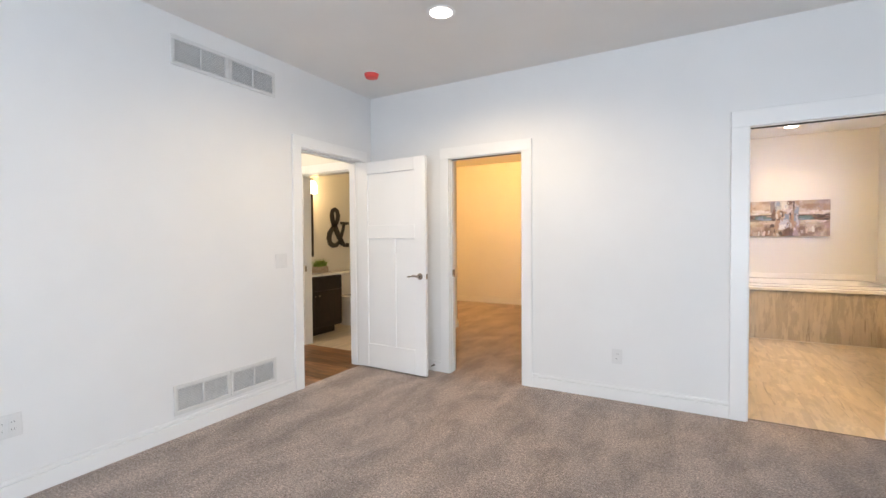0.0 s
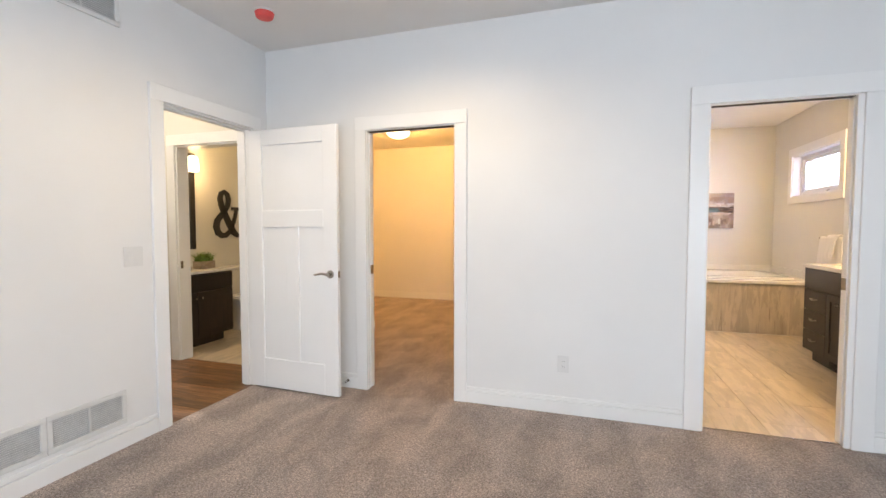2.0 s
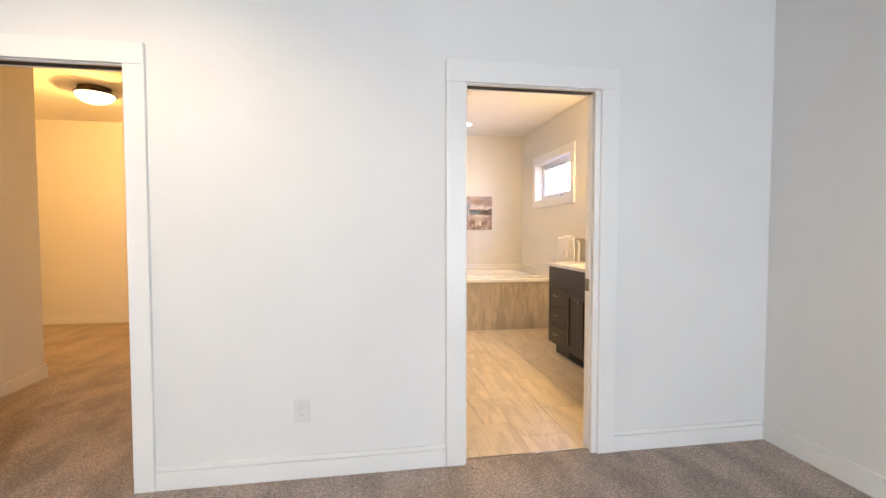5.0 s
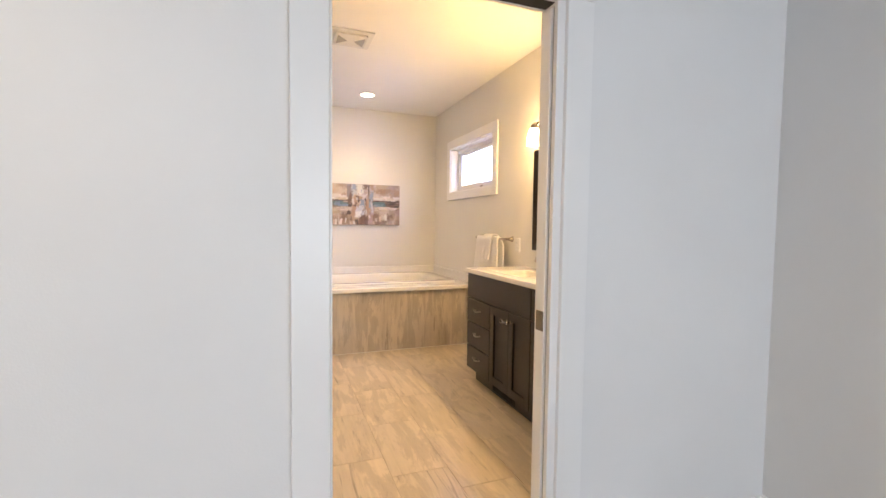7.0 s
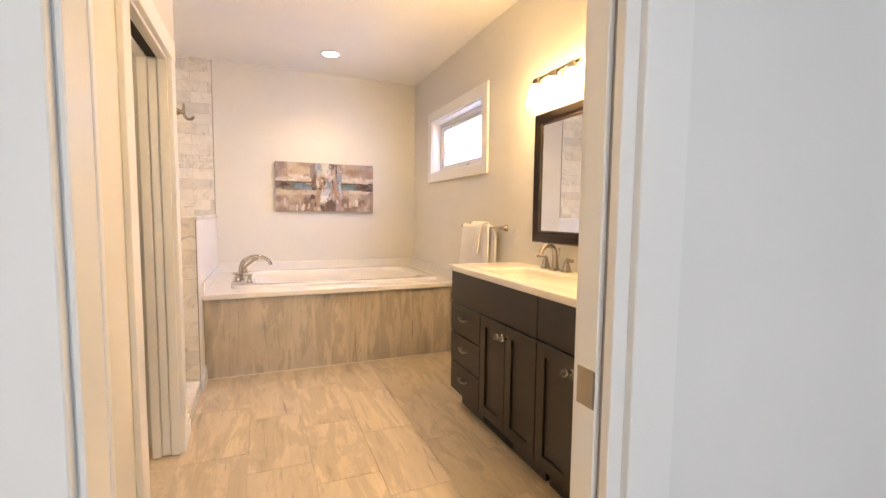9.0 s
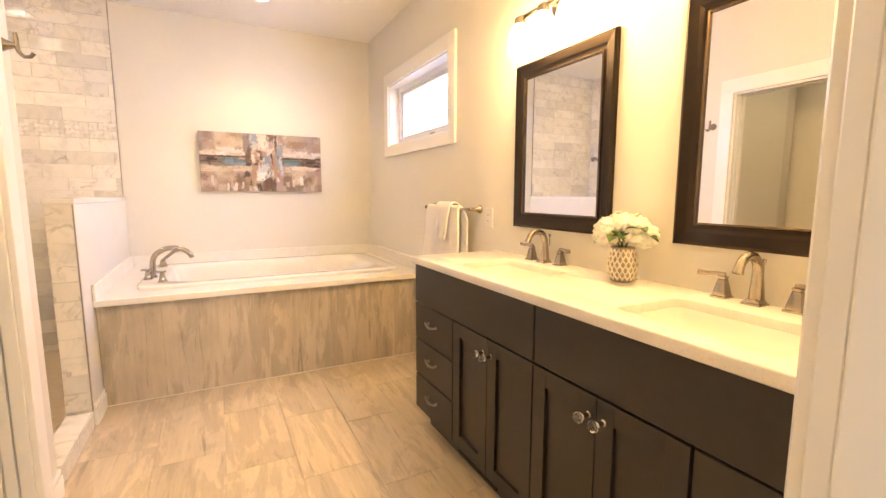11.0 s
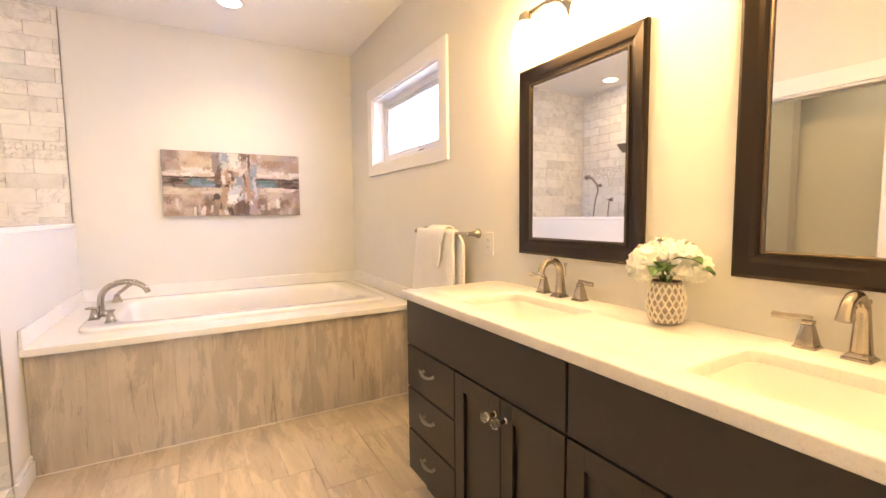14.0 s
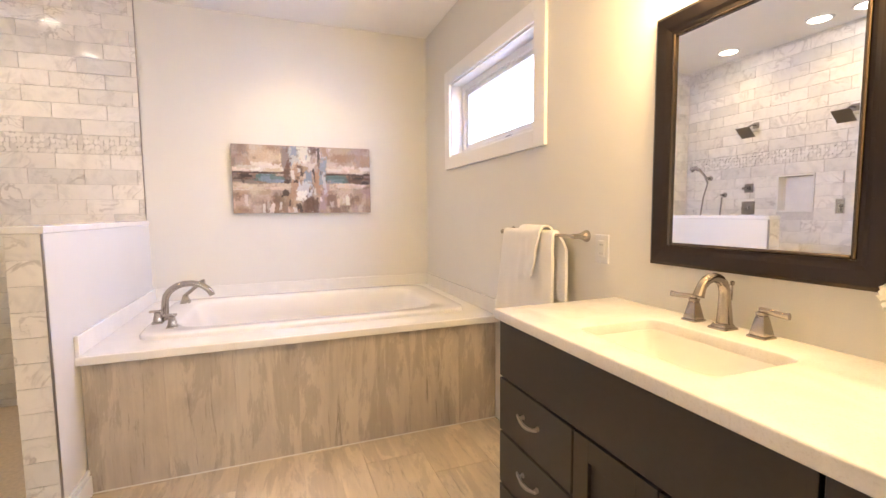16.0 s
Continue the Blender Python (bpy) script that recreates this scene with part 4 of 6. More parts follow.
def drawer(root, y0, y1, z0, z1):
    d = part("drawer_front", slab((FRONT - 0.008, y0, z0), (FRONT + 0.012, y1, z1), 0.002), CABINET, root)
    c, z = (y0 + y1) / 2, (z0 + z1) / 2 + 0.012
    pull = bmesh.new()
    for s in (-1, 1):
        lathe(pull, [(0.0085, 0.0), (0.0075, -0.004), (0.0045, -0.010), (0.0045, -0.017)], 12, (FRONT - 0.007, c + s * 0.042, z + 0.004), "x")
        tube(pull, [(FRONT - 0.022, c + s * 0.060, z + 0.009), (FRONT - 0.024, c + s * 0.052, z + 0.005), (FRONT - 0.026, c + s * 0.042, z + 0.003)], [0.0028, 0.0042, 0.0056], 10)
    pts = [(FRONT - 0.026 - 0.004 * math.sin(math.pi * k / 12), c + 0.042 * (1 - k / 6), z + 0.003 - 0.007 * math.sin(math.pi * k / 12)) for k in range(13)]
    tube(pull, pts, [0.0048 + 0.0018 * math.sin(math.pi * k / 12) for k in range(13)], 10)
    part("pull", pull, DARK_STEEL, d, "arched nickel pull with flared ends", True)
    return d


def vanity_unit(y0, y1, drawers_high, label):
    """One sink base: case, toe kick, wide apron panel, two doors and a stack of three drawers at one end."""
    root = thing("vanity_cabinet", (0, 0, 0), label, "vanity cabinet", "vanity cabinets")
    part("case", slab((FRONT + 0.0125, y0 + 0.001, 0.105), (EAST - 0.002, y1 - 0.001, 0.765), 0.001), CABINET_GAP, root, "dark cabinet case")
    if drawers_high:
        part("end_panel", slab((FRONT + 0.011, y1 - 0.0008, 0.105), (EAST - 0.002, y1 + 0.006, 0.908), 0.001), CABINET, root)
    part("toe_kick", slab((FRONT + 0.065, y0 + 0.001, 0.0), (EAST - 0.002, y1 - 0.03, 0.105)), CABINET, root)
    part("apron_panel", slab((FRONT - 0.008, y0 + 0.004, 0.706), (FRONT + 0.012, y1 - (0.0 if drawers_high else 0.004), 0.908), 0.002), CABINET, root)
    d0, d1 = (y1 - 0.415, y1) if drawers_high else (y0, y0 + 0.442)
    for z0, z1 in ((0.508, 0.698), (0.313, 0.500), (0.115, 0.305)):
        drawer(root, d0 + 0.004, d1 - (0.0 if drawers_high else 0.004), z0, z1)
    a, b = (y0, d0) if drawers_high else (d1, y1)
    m = (a + b) / 2
    shaker_door(root, a + 0.004, m - 0.002, 0.115, 0.698, m - 0.028)
    shaker_door(root, m + 0.002, b - 0.003, 0.115, 0.698, m + 0.028)
    return root


vanity_unit(SPLIT, V1, True, "charcoal sink cabinet with three drawers and crystal knobs")
vanity_unit(V0, SPLIT, False, "charcoal sink cabinet beside the doorway wall")


def toe_kick_register():
    """Black louvred register let into the toe kick."""
    x, y0, y1, z0, z1 = FRONT + 0.065, 5.575, 5.905, 0.016, 0.096
    root = thing("toe_kick_vent", (0, 0, 0), "black louvred floor register in the vanity toe kick", "air vent")
    part("backing", slab((x - 0.003, y0, z0), (x - 0.0006, y1, z1)), SLOT, root)
    for lo, hi in (((y0, z0), (y0 + 0.012, z1)), ((y1 - 0.012, z0), (y1, z1)), ((y0 + 0.012, z0), (y1 - 0.012, z0 + 0.010)), ((y0 + 0.012, z1 - 0.010), (y1 - 0.012, z1))):
        part("frame_bar", slab((x - 0.010, lo[0], lo[1]), (x - 0.003, hi[0], hi[1]), 0.0012), BLACK_METAL, root)
    for k in range(17):
        y = y0 + 0.024 + (y1 - y0 - 0.048) * k / 16
        part("slat", slab((x - 0.008, y - 0.003, z0 + 0.010), (x - 0.003, y + 0.003, z1 - 0.010)), BLACK_METAL, root)


toe_kick_register()

SINKS = ((5.732, 2.173), (4.812, 2.173))
SINK_L, SINK_W = 0.425, 0.29


def countertop():
    """One stone slab with two undermount cut-outs."""
    x0, x1, y0, y1, z0, z1 = 1.926, EAST - 0.001, 4.267, 6.272, 0.908, 0.945
    root = thing("countertop", (0, 0, 0), "thick white quartz countertop with two sink cut-outs", "countertop")
    bm = bmesh.new()
    ys = sorted([y0, y1] + [c + s * SINK_L / 2 for c, _ in SINKS for s in (-1, 1)])
    xs = [x0, SINKS[0][1] - SINK_W / 2, SINKS[0][1] + SINK_W / 2, x1]
    grid = {}
    def vert(x, y, z):
        k = (round(x, 4), round(y, 4), z)
        if k not in grid:
            grid[k] = bm.verts.new((x, y, z))
        return grid[k]
    solid_cell = lambda i, j: 0 <= i < 3 and 0 <= j < 5 and not (i == 1 and j in (1, 3))
    for i in range(3):
        for j in range(5):
            if not solid_cell(i, j):
                continue
            a, b, c, d = (xs[i], ys[j]), (xs[i + 1], ys[j]), (xs[i + 1], ys[j + 1]), (xs[i], ys[j + 1])
            bm.faces.new([vert(*p, z1) for p in (a, b, c, d)])
            bm.faces.new([vert(*p, z0) for p in (d, c, b, a)])
            for (p, q), (ni, nj) in (((a, b), (i, j - 1)), ((b, c), (i + 1, j)), ((c, d), (i, j + 1)), ((d, a), (i - 1, j))):
                if not solid_cell(ni, nj):
                    bm.faces.new((vert(*p, z0), vert(*q, z0), vert(*q, z1), vert(*p, z1)))
    bmesh.ops.recalc_face_normals(bm, faces=bm.faces)
    corner = [e for e in bm.edges if abs(e.verts[0].co.x - e.verts[1].co.x) < 1e-5 and abs(e.verts[0].co.y - e.verts[1].co.y) < 1e-5 and xs[0] + 0.01 < e.verts[0].co.x < xs[3] - 0.01
              and any(abs(e.verts[0].co.y - c - s * SINK_L / 2) < 0.001 for c, _ in SINKS for s in (-1, 1))]
    bmesh.ops.bevel(bm, geom=corner, offset=0.035, segments=5, affect="EDGES", profile=0.5)
    rim = [e for e in bm.edges if len(e.link_faces) == 2 and e.calc_face_angle(0) > 1.2 and abs(e.verts[0].co.z - e.verts[1].co.z) < 1e-5]
    bmesh.ops.bevel(bm, geom=rim, offset=0.0055, segments=3, affect="EDGES", profile=0.5)
    part("stone_slab", bm, QUARTZ, root, soft=True)
    return root


countertop()


def sink(cy, cx):
    root = thing("undermount_sink", (cx, cy, 0.9135), "white rectangular undermount sink", "sink", "vanity sinks")
    bm = bmesh.new()
    def ring(l, w, z, r):
        out = []
        for sx, sy, a0 in ((1, 1, 0), (-1, 1, 90), (-1, -1, 180), (1, -1, 270)):
            for k in range(5):
                a = radians(a0 + 22.5 * k)
                out.append(bm.verts.new((sx * (w / 2 - r) + r * math.cos(a), sy * (l / 2 - r) + r * math.sin(a), z)))
        return out
    L, W = SINK_L - 0.003, SINK_W - 0.003
    rings = [ring(L + 0.03, W + 0.03, -0.001, 0.05), ring(L, W, -0.001, 0.04), ring(L - 0.006, W - 0.006, -0.02, 0.04), ring(L - 0.03, W - 0.025, -0.10, 0.04), ring(L - 0.07, W - 0.06, -0.125, 0.045), ring(0.1, 0.08, -0.135, 0.03)]
    for a, b in zip(rings, rings[1:]):
        for k in range(20):
            bm.faces.new((a[k], a[(k + 1) % 20], b[(k + 1) % 20], b[k]))
    bm.faces.new(rings[-1])
    bmesh.ops.recalc_face_normals(bm, faces=bm.faces)
    bmesh.ops.reverse_faces(bm, faces=bm.faces)
    part("basin", bm, CERAMIC, root, soft=True)
    part("drain", lathe(bmesh.new(), [(0.022, -0.134), (0.022, -0.131), (0.015, -0.130), (0.012, -0.127), (0.003, -0.126)], 20), NICKEL, root, "nickel drain", True)


for sy, sx in SINKS:
    sink(sy, sx)


def faucet(cy, cx):
    """Widespread faucet: arched tapering spout and two levers, all on stepped square feet."""
    root = thing("bathroom_faucet", (cx, cy, 0.945), "brushed nickel widespread faucet with two lever handles", "faucet", "vanity faucets")
    spout = bmesh.new()
    frustum(spout, (0, 0, 0), 0.056, 0.056, 0.052, 0.052, 0.007, 0.0015)
    frustum(spout, (0, 0, 0.007), 0.046, 0.046, 0.036, 0.036, 0.010, 0.001)
    pts, rad = [], []
    for k in range(7):
        f = k / 6
        pts.append((0.006 - 0.004 * f, 0, 0.012 + 0.088 * f))
        rad.append(0.0215 - 0.0065 * f)
    for k in range(1, 12):
        a = math.pi * 0.86 * k / 11
        pts.append((-0.048 + 0.050 * math.cos(a), 0, 0.100 + 0.050 * math.sin(a)))
        rad.append(0.015 - 0.002 * k / 11)
    pts.append((pts[-1][0] - 0.008, 0, pts[-1][2] - 0.020))
    rad.append(0.0155)
    tube(spout, pts, rad, 14, 1.0)
    part("spout", spout, NICKEL, root, "arched nickel spout", True)
    part("lift_rod", lathe(bmesh.new(), [(0.0025, 0.08), (0.0025, 0.122), (0.006, 0.126), (0.006, 0.134), (0.003, 0.136)], 10, (0.031, 0, 0)), NICKEL, root, soft=True)
    for s in (-1, 1):
        h = bmesh.new()
        frustum(h, (0.008, s * 0.102, 0), 0.050, 0.050, 0.047, 0.047, 0.007, 0.0015)
        frustum(h, (0.008, s * 0.102, 0.007), 0.042, 0.042, 0.022, 0.022, 0.052, 0.002)
        frustum(h, (0.008, s * 0.102, 0.059), 0.022, 0.022, 0.025, 0.025, 0.010, 0.002)
        hd = part("handle_base", h, NICKEL, root, "stepped square handle base", True)
        part("lever", tube(bmesh.new(), [(0.008, s * 0.095, 0.072), (0.006, s * 0.120, 0.074), (0.0, s * 0.150, 0.072), (-0.006, s * 0.176, 0.074)], [0.010, 0.0085, 0.0085, 0.0095], 10, 0.55), NICKEL, hd, soft=True)


faucet(5.776, 2.402)
faucet(4.853, 2.424)


def framed_mirror(cy, label):
    """Wide bevelled bronze frame, an inner lip coloured lighter for its highlight, and the glass."""
    w, z0, z1 = 0.654, 1.100, 1.922
    root = thing("vanity_mirror", (EAST, cy, 0), label, "mirror", "vanity mirrors")
    y0, y1, f = -w / 2, w / 2, 0.066
    prof = ((0.0, -0.001), (0.0, -0.018), (0.010, -0.024), (0.044, -0.019), (0.056, -0.014), (f, -0.013), (f, -0.001))
    for nm, a, b in (("frame_bar", (y0, z0), (y0, z1)), ("frame_bar", (y1, z1), (y1, z0)), ("frame_bar", (y0, z1), (y1, z1)), ("frame_bar", (y1, z0), (y0, z0))):
        bm = bmesh.new()
        ends = []
        for (ey, ez) in (a, b):
            sy, sz = (1 if ey == y0 else -1), (1 if ez == z0 else -1)
            ends.append([bm.verts.new((dx, ey + sy * off, ez + sz * off)) for off, dx in prof])
        for k in range(len(prof) - 1):
            bm.faces.new((ends[0][k], ends[0][k + 1], ends[1][k + 1], ends[1][k]))
        bm.faces.new(ends[0]), bm.faces.new(ends[1][::-1])
        bmesh.ops.recalc_face_normals(bm, faces=bm.faces)
        part(nm, bm, BRONZE, root, soft=False)
    g = f + 0.0005
    for lo, hi in (((y0 + g, z0 + g), (y0 + g + 0.010, z1 - g)), ((y1 - g - 0.010, z0 + g), (y1 - g, z1 - g)), ((y0 + g + 0.010, z0 + g), (y1 - g - 0.010, z0 + g + 0.010)), ((y0 + g + 0.010, z1 - g - 0.010), (y1 - g - 0.010, z1 - g))):
        part("inner_lip", slab((-0.019, lo[0], lo[1]), (-0.002, hi[0], hi[1]), 0.003), BRONZE_LIP, root, "bronze inner lip with its highlight put in as a lighter tone")
    part("mirror_glass", slab((-0.009, y0 + g + 0.004, z0 + g + 0.004), (-0.003, y1 - g - 0.004, z1 - g - 0.004)), MIRROR, root, "mirror glass")


framed_mirror(5.762, "bronze-framed mirror reflecting the shower")
framed_mirror(4.820, "bronze-framed mirror reflecting the toilet room doorway")


def vanity_light(cy):
    root = thing("vanity_light", (EAST, cy, 2.098), "lit three-shade nickel vanity light above the mirror", "wall light", "vanity lights")
    part("wall_plate", slab((-0.022, -0.06, -0.045), (0, 0.06, 0.055), 0.006, 2), NICKEL, root)
    part("bar", tube(bmesh.new(), [(-0.09, -0.20, 0.012), (-0.09, 0.20, 0.012)], 0.011, 12), NICKEL, root, "round nickel bar", True)
    part("bar_arm", tube(bmesh.new(), [(-0.01, 0, 0.012), (-0.09, 0, 0.012)], 0.009, 10), NICKEL, root, soft=True)
    for k in (-0.165, 0.0, 0.165):
        cup = part("socket_cup", lathe(bmesh.new(), [(0.011, 0.008), (0.026, -0.004), (0.030, -0.032), (0.026, -0.034)], 20, (-0.118, k, 0)), NICKEL, root, "nickel socket cup", True)
        part("socket_arm", tube(bmesh.new(), [(-0.09, k, 0.012), (-0.118, k, 0.008)], 0.007, 8), NICKEL, root, soft=True)
        s = part("shade", lathe(bmesh.new(), [(0.030, -0.034), (0.044, -0.052), (0.055, -0.095), (0.060, -0.150), (0.058, -0.165)], 24, (-0.118, k, 0)), SHADE_ON, root, "lit frosted glass shade", True)
        s.visible_shadow = False


vanity_light(5.765)
vanity_light(4.825)


def flower_vase():
    root = thing("flower_vase", (2.365, 5.288, 0.945), "grey and cream diamond-patterned vase of white hydrangeas", "vase of flowers")
    prof = [(0.034, 0.0), (0.043, 0.006), (0.0505, 0.028), (0.054, 0.056), (0.053, 0.080), (0.048, 0.106), (0.0435, 0.124), (0.042, 0.131)]
    def radius(z):
        for (r0, z0), (r1, z1) in zip(prof, prof[1:]):
            if z0 <= z <= z1:
                return r0 + (r1 - r0) * (z - z0) / (z1 - z0)
        return prof[-1][0]
    part("vase_body", lathe(bmesh.new(), [*prof, (0.038, 0.131), (0.034, 0.11), (0.02, 0.10)], 40), VASE_BODY, root, "grey-brown washed ceramic body", True)
    ridge = bmesh.new()
    lanes = 17
    for k in range(lanes):
        for hand in (-1, 1):
            pts = []
            for i in range(29):
                z = 0.010 + 0.115 * i / 28
                sway = abs(((i / 28 * 3.0) % 1.0) * 2 - 1)
                a = 2 * math.pi * (k + 0.5 * hand * (0.06 + 0.9 * (0.5 - 0.5 * math.cos(math.pi * sway)))) / lanes
                r = radius(z) + 0.0005
                pts.append((r * math.cos(a), r * math.sin(a), z))
            tube(ridge, pts, 0.0030, 5)
    part("ridge_pattern", ridge, VASE_RIDGE, root, "raised cream diamond ridges")
    rng = random.Random(11)
    heads = ((-0.045, 0.045, 0.195, 0.050), (0.030, 0.060, 0.188, 0.050), (0.0, -0.055, 0.208, 0.050), (0.040, -0.025, 0.205, 0.050), (-0.01, 0.01, 0.212, 0.054), (0.045, -0.075, 0.180, 0.042), (-0.03, 0.085, 0.172, 0.038))
    heads = [(x * 0.84, y * 0.84, z - 0.006, r * 0.93) for x, y, z, r in heads]
    for hx, hy, hz, hr in heads:
        bm = bmesh.new()
        bmesh.ops.create_icosphere(bm, subdivisions=2, radius=hr * 0.74, matrix=Matrix.Translation((hx, hy, hz)))
        for _ in range(230):
            d = Vector((rng.gauss(0, 1), rng.gauss(0, 1), rng.gauss(0.25, 1))).normalized()
            c = Vector((hx, hy, hz)) + d * hr * rng.uniform(0.78, 1.04)
            side = d.orthogonal().normalized()
            side.rotate(Matrix.Rotation(rng.uniform(0, 6.28), 3, d))
            other = d.cross(side)
            for q in range(4):
                u = side * math.cos(q * 1.571) + other * math.sin(q * 1.571)
                v = d.cross(u)
                s = rng.uniform(0.013, 0.019)
                cup = d * s * rng.uniform(0.15, 0.55)
                vs = [bm.verts.new(p) for p in (c, c + u * s * 0.6 - v * s * 0.55 + cup * 0.5, c + u * s * 1.15 + cup, c + u * s * 0.6 + v * s * 0.55 + cup * 0.5)]
                bm.faces.new(vs)
        part("flower_head", bm, PETAL, root, "ivory hydrangea head")
    for a, tilt, ln in ((-1.9, 0.35, 0.12), (2.6, 0.2, 0.075), (1.7, 0.1, 0.08), (-2.9, 0.05, 0.085), (-0.9, 0.3, 0.10), (-1.45, 0.10, 0.115), (-2.5, 0.22, 0.070), (-2.75, 0.3, 0.06)):
        bm = bmesh.new()
        d, s = Vector((math.cos(a), math.sin(a), tilt)), Vector((-math.sin(a), math.cos(a), 0))
        prev = None
        for k in range(8):
            f = k / 7
            w = 0.034 * math.sin(math.pi * (0.08 + 0.9 * f)) ** 0.8
            c = Vector((0, 0, 0.145)) + d * (0.02 + ln * f) + Vector((0, 0, 0.03 * math.sin(math.pi * f)))
            cur = [bm.verts.new(c + s * w * q + Vector((0, 0, 0.008 * abs(q)))) for q in (-1, -0.4, 0, 0.4, 1)]
            if prev:
                for i in range(4):
                    bm.faces.new((prev[i], prev[i + 1], cur[i + 1], cur[i]))
            prev = cur
        part("leaf", bm, LEAF, root, "broad green leaf", True)
    for hx, hy, hz, hr in heads[:5]:
        part("stem", tube(bmesh.new(), [(0, 0, 0.105), (hx * 0.4, hy * 0.4, 0.15), (hx * 0.9, hy * 0.9, hz - 0.01)], 0.0035, 6), LEAF, root)


flower_vase()


# ---- bathroom: towels, window, picture, ceiling fan ----
def towel_bar():
    root = thing("towel_bar", (EAST, 6.765, 1.178), "brushed nickel towel bar with flared posts", "towel bar")
    part("bar", tube(bmesh.new(), [(-0.068, -0.312, 0), (-0.068, 0.312, 0)], 0.0075, 14), NICKEL, root, soft=True)
    for s in (-1, 1):
        part("post", lathe(bmesh.new(), [(0.026, 0.0), (0.026, -0.004), (0.019, -0.018), (0.012, -0.038), (0.0105, -0.060), (0.012, -0.074), (0.009, -0.079)], 20, (0, s * 0.312, 0), "x"), NICKEL, root, "flared nickel post", True)


towel_bar()


def draped(name, y0, y1, bar_x, bar_z, front, back, thick, rad, label, skew=0.0, seed=1, flare=0.0, back_shift=0.0):
    """A folded cloth laid over the bar: two hanging flaps with soft folds and thickness."""
    rng = noise
    bm = bmesh.new()
    path = []
    for k in range(14):
        path.append((-rad, -front + front * k / 13))
    for k in range(1, 8):
        a = math.pi * k / 8
        path.append((-rad * math.cos(a), rad * math.sin(a)))
    for k in range(10):
        path.append((rad, -back * k / 9))
    cols = 22
    outer, inner = [], []
    for i, (px, pz) in enumerate(path):
        ro, ri = [], []
        for j in range(cols + 1):
            f = j / cols
            y = y0 + (y1 - y0) * f
            hang = max(0.0, -pz)
            drift = (skew + flare * f) * hang * (1 if px < 0 else 0) + (0 if px < 0 else back_shift * min(1.0, hang / 0.05))
            fold = 0.020 * hang / 0.4 * rng.noise(Vector((seed * 9.1, y * 14, pz * 2.5))) + 0.006 * rng.noise(Vector((seed * 3.3, y * 26, pz * 12)))
            sgn = -1 if px < 0 else 1
            sag = 0.006 * rng.noise(Vector((y * 9, seed * 5.0, 0)))
            p = Vector((bar_x + px + (sgn * abs(fold) if hang > 0 and px < 0 else 0), y + drift, bar_z + pz + sag * (i in (0, len(path) - 1))))
            n_in = Vector((-px, 0, -pz if pz > 0 else 0)).normalized()
            ro.append(bm.verts.new(p))
            ri.append(bm.verts.new(p + n_in * thick))
        outer.append(ro), inner.append(ri)
    for g, flip in ((outer, False), (inner, True)):
        for a, b in zip(g, g[1:]):
            for j in range(cols):
                q = (a[j], a[j + 1], b[j + 1], b[j])
                bm.faces.new(q[::-1] if flip else q)
    for i in range(len(path) - 1):
        for j in (0, cols):
            bm.faces.new((outer[i][j], outer[i + 1][j], inner[i + 1][j], inner[i][j]))
    for i in (0, len(path) - 1):
        for j in range(cols):
            bm.faces.new((outer[i][j], outer[i][j + 1], inner[i][j + 1], inner[i][j]))
    bmesh.ops.recalc_face_normals(bm, faces=bm.faces)
    return solid(name, bm, TOWEL, label, "towel", True)


BAR_X, BAR_Z = EAST - 0.068, 1.178
draped("bath_towel", 6.58, 7.03, BAR_X, BAR_Z, 0.50, 0.295, 0.014, 0.022, "folded white bath towel hung over the bar", 0.0, 1, 0.21, -0.06)
draped("hand_towel", 6.655, 6.85, BAR_X, BAR_Z, 0.205, 0.18, 0.010, 0.044, "small white hand towel laid over the bath towel", 0.30, 2)


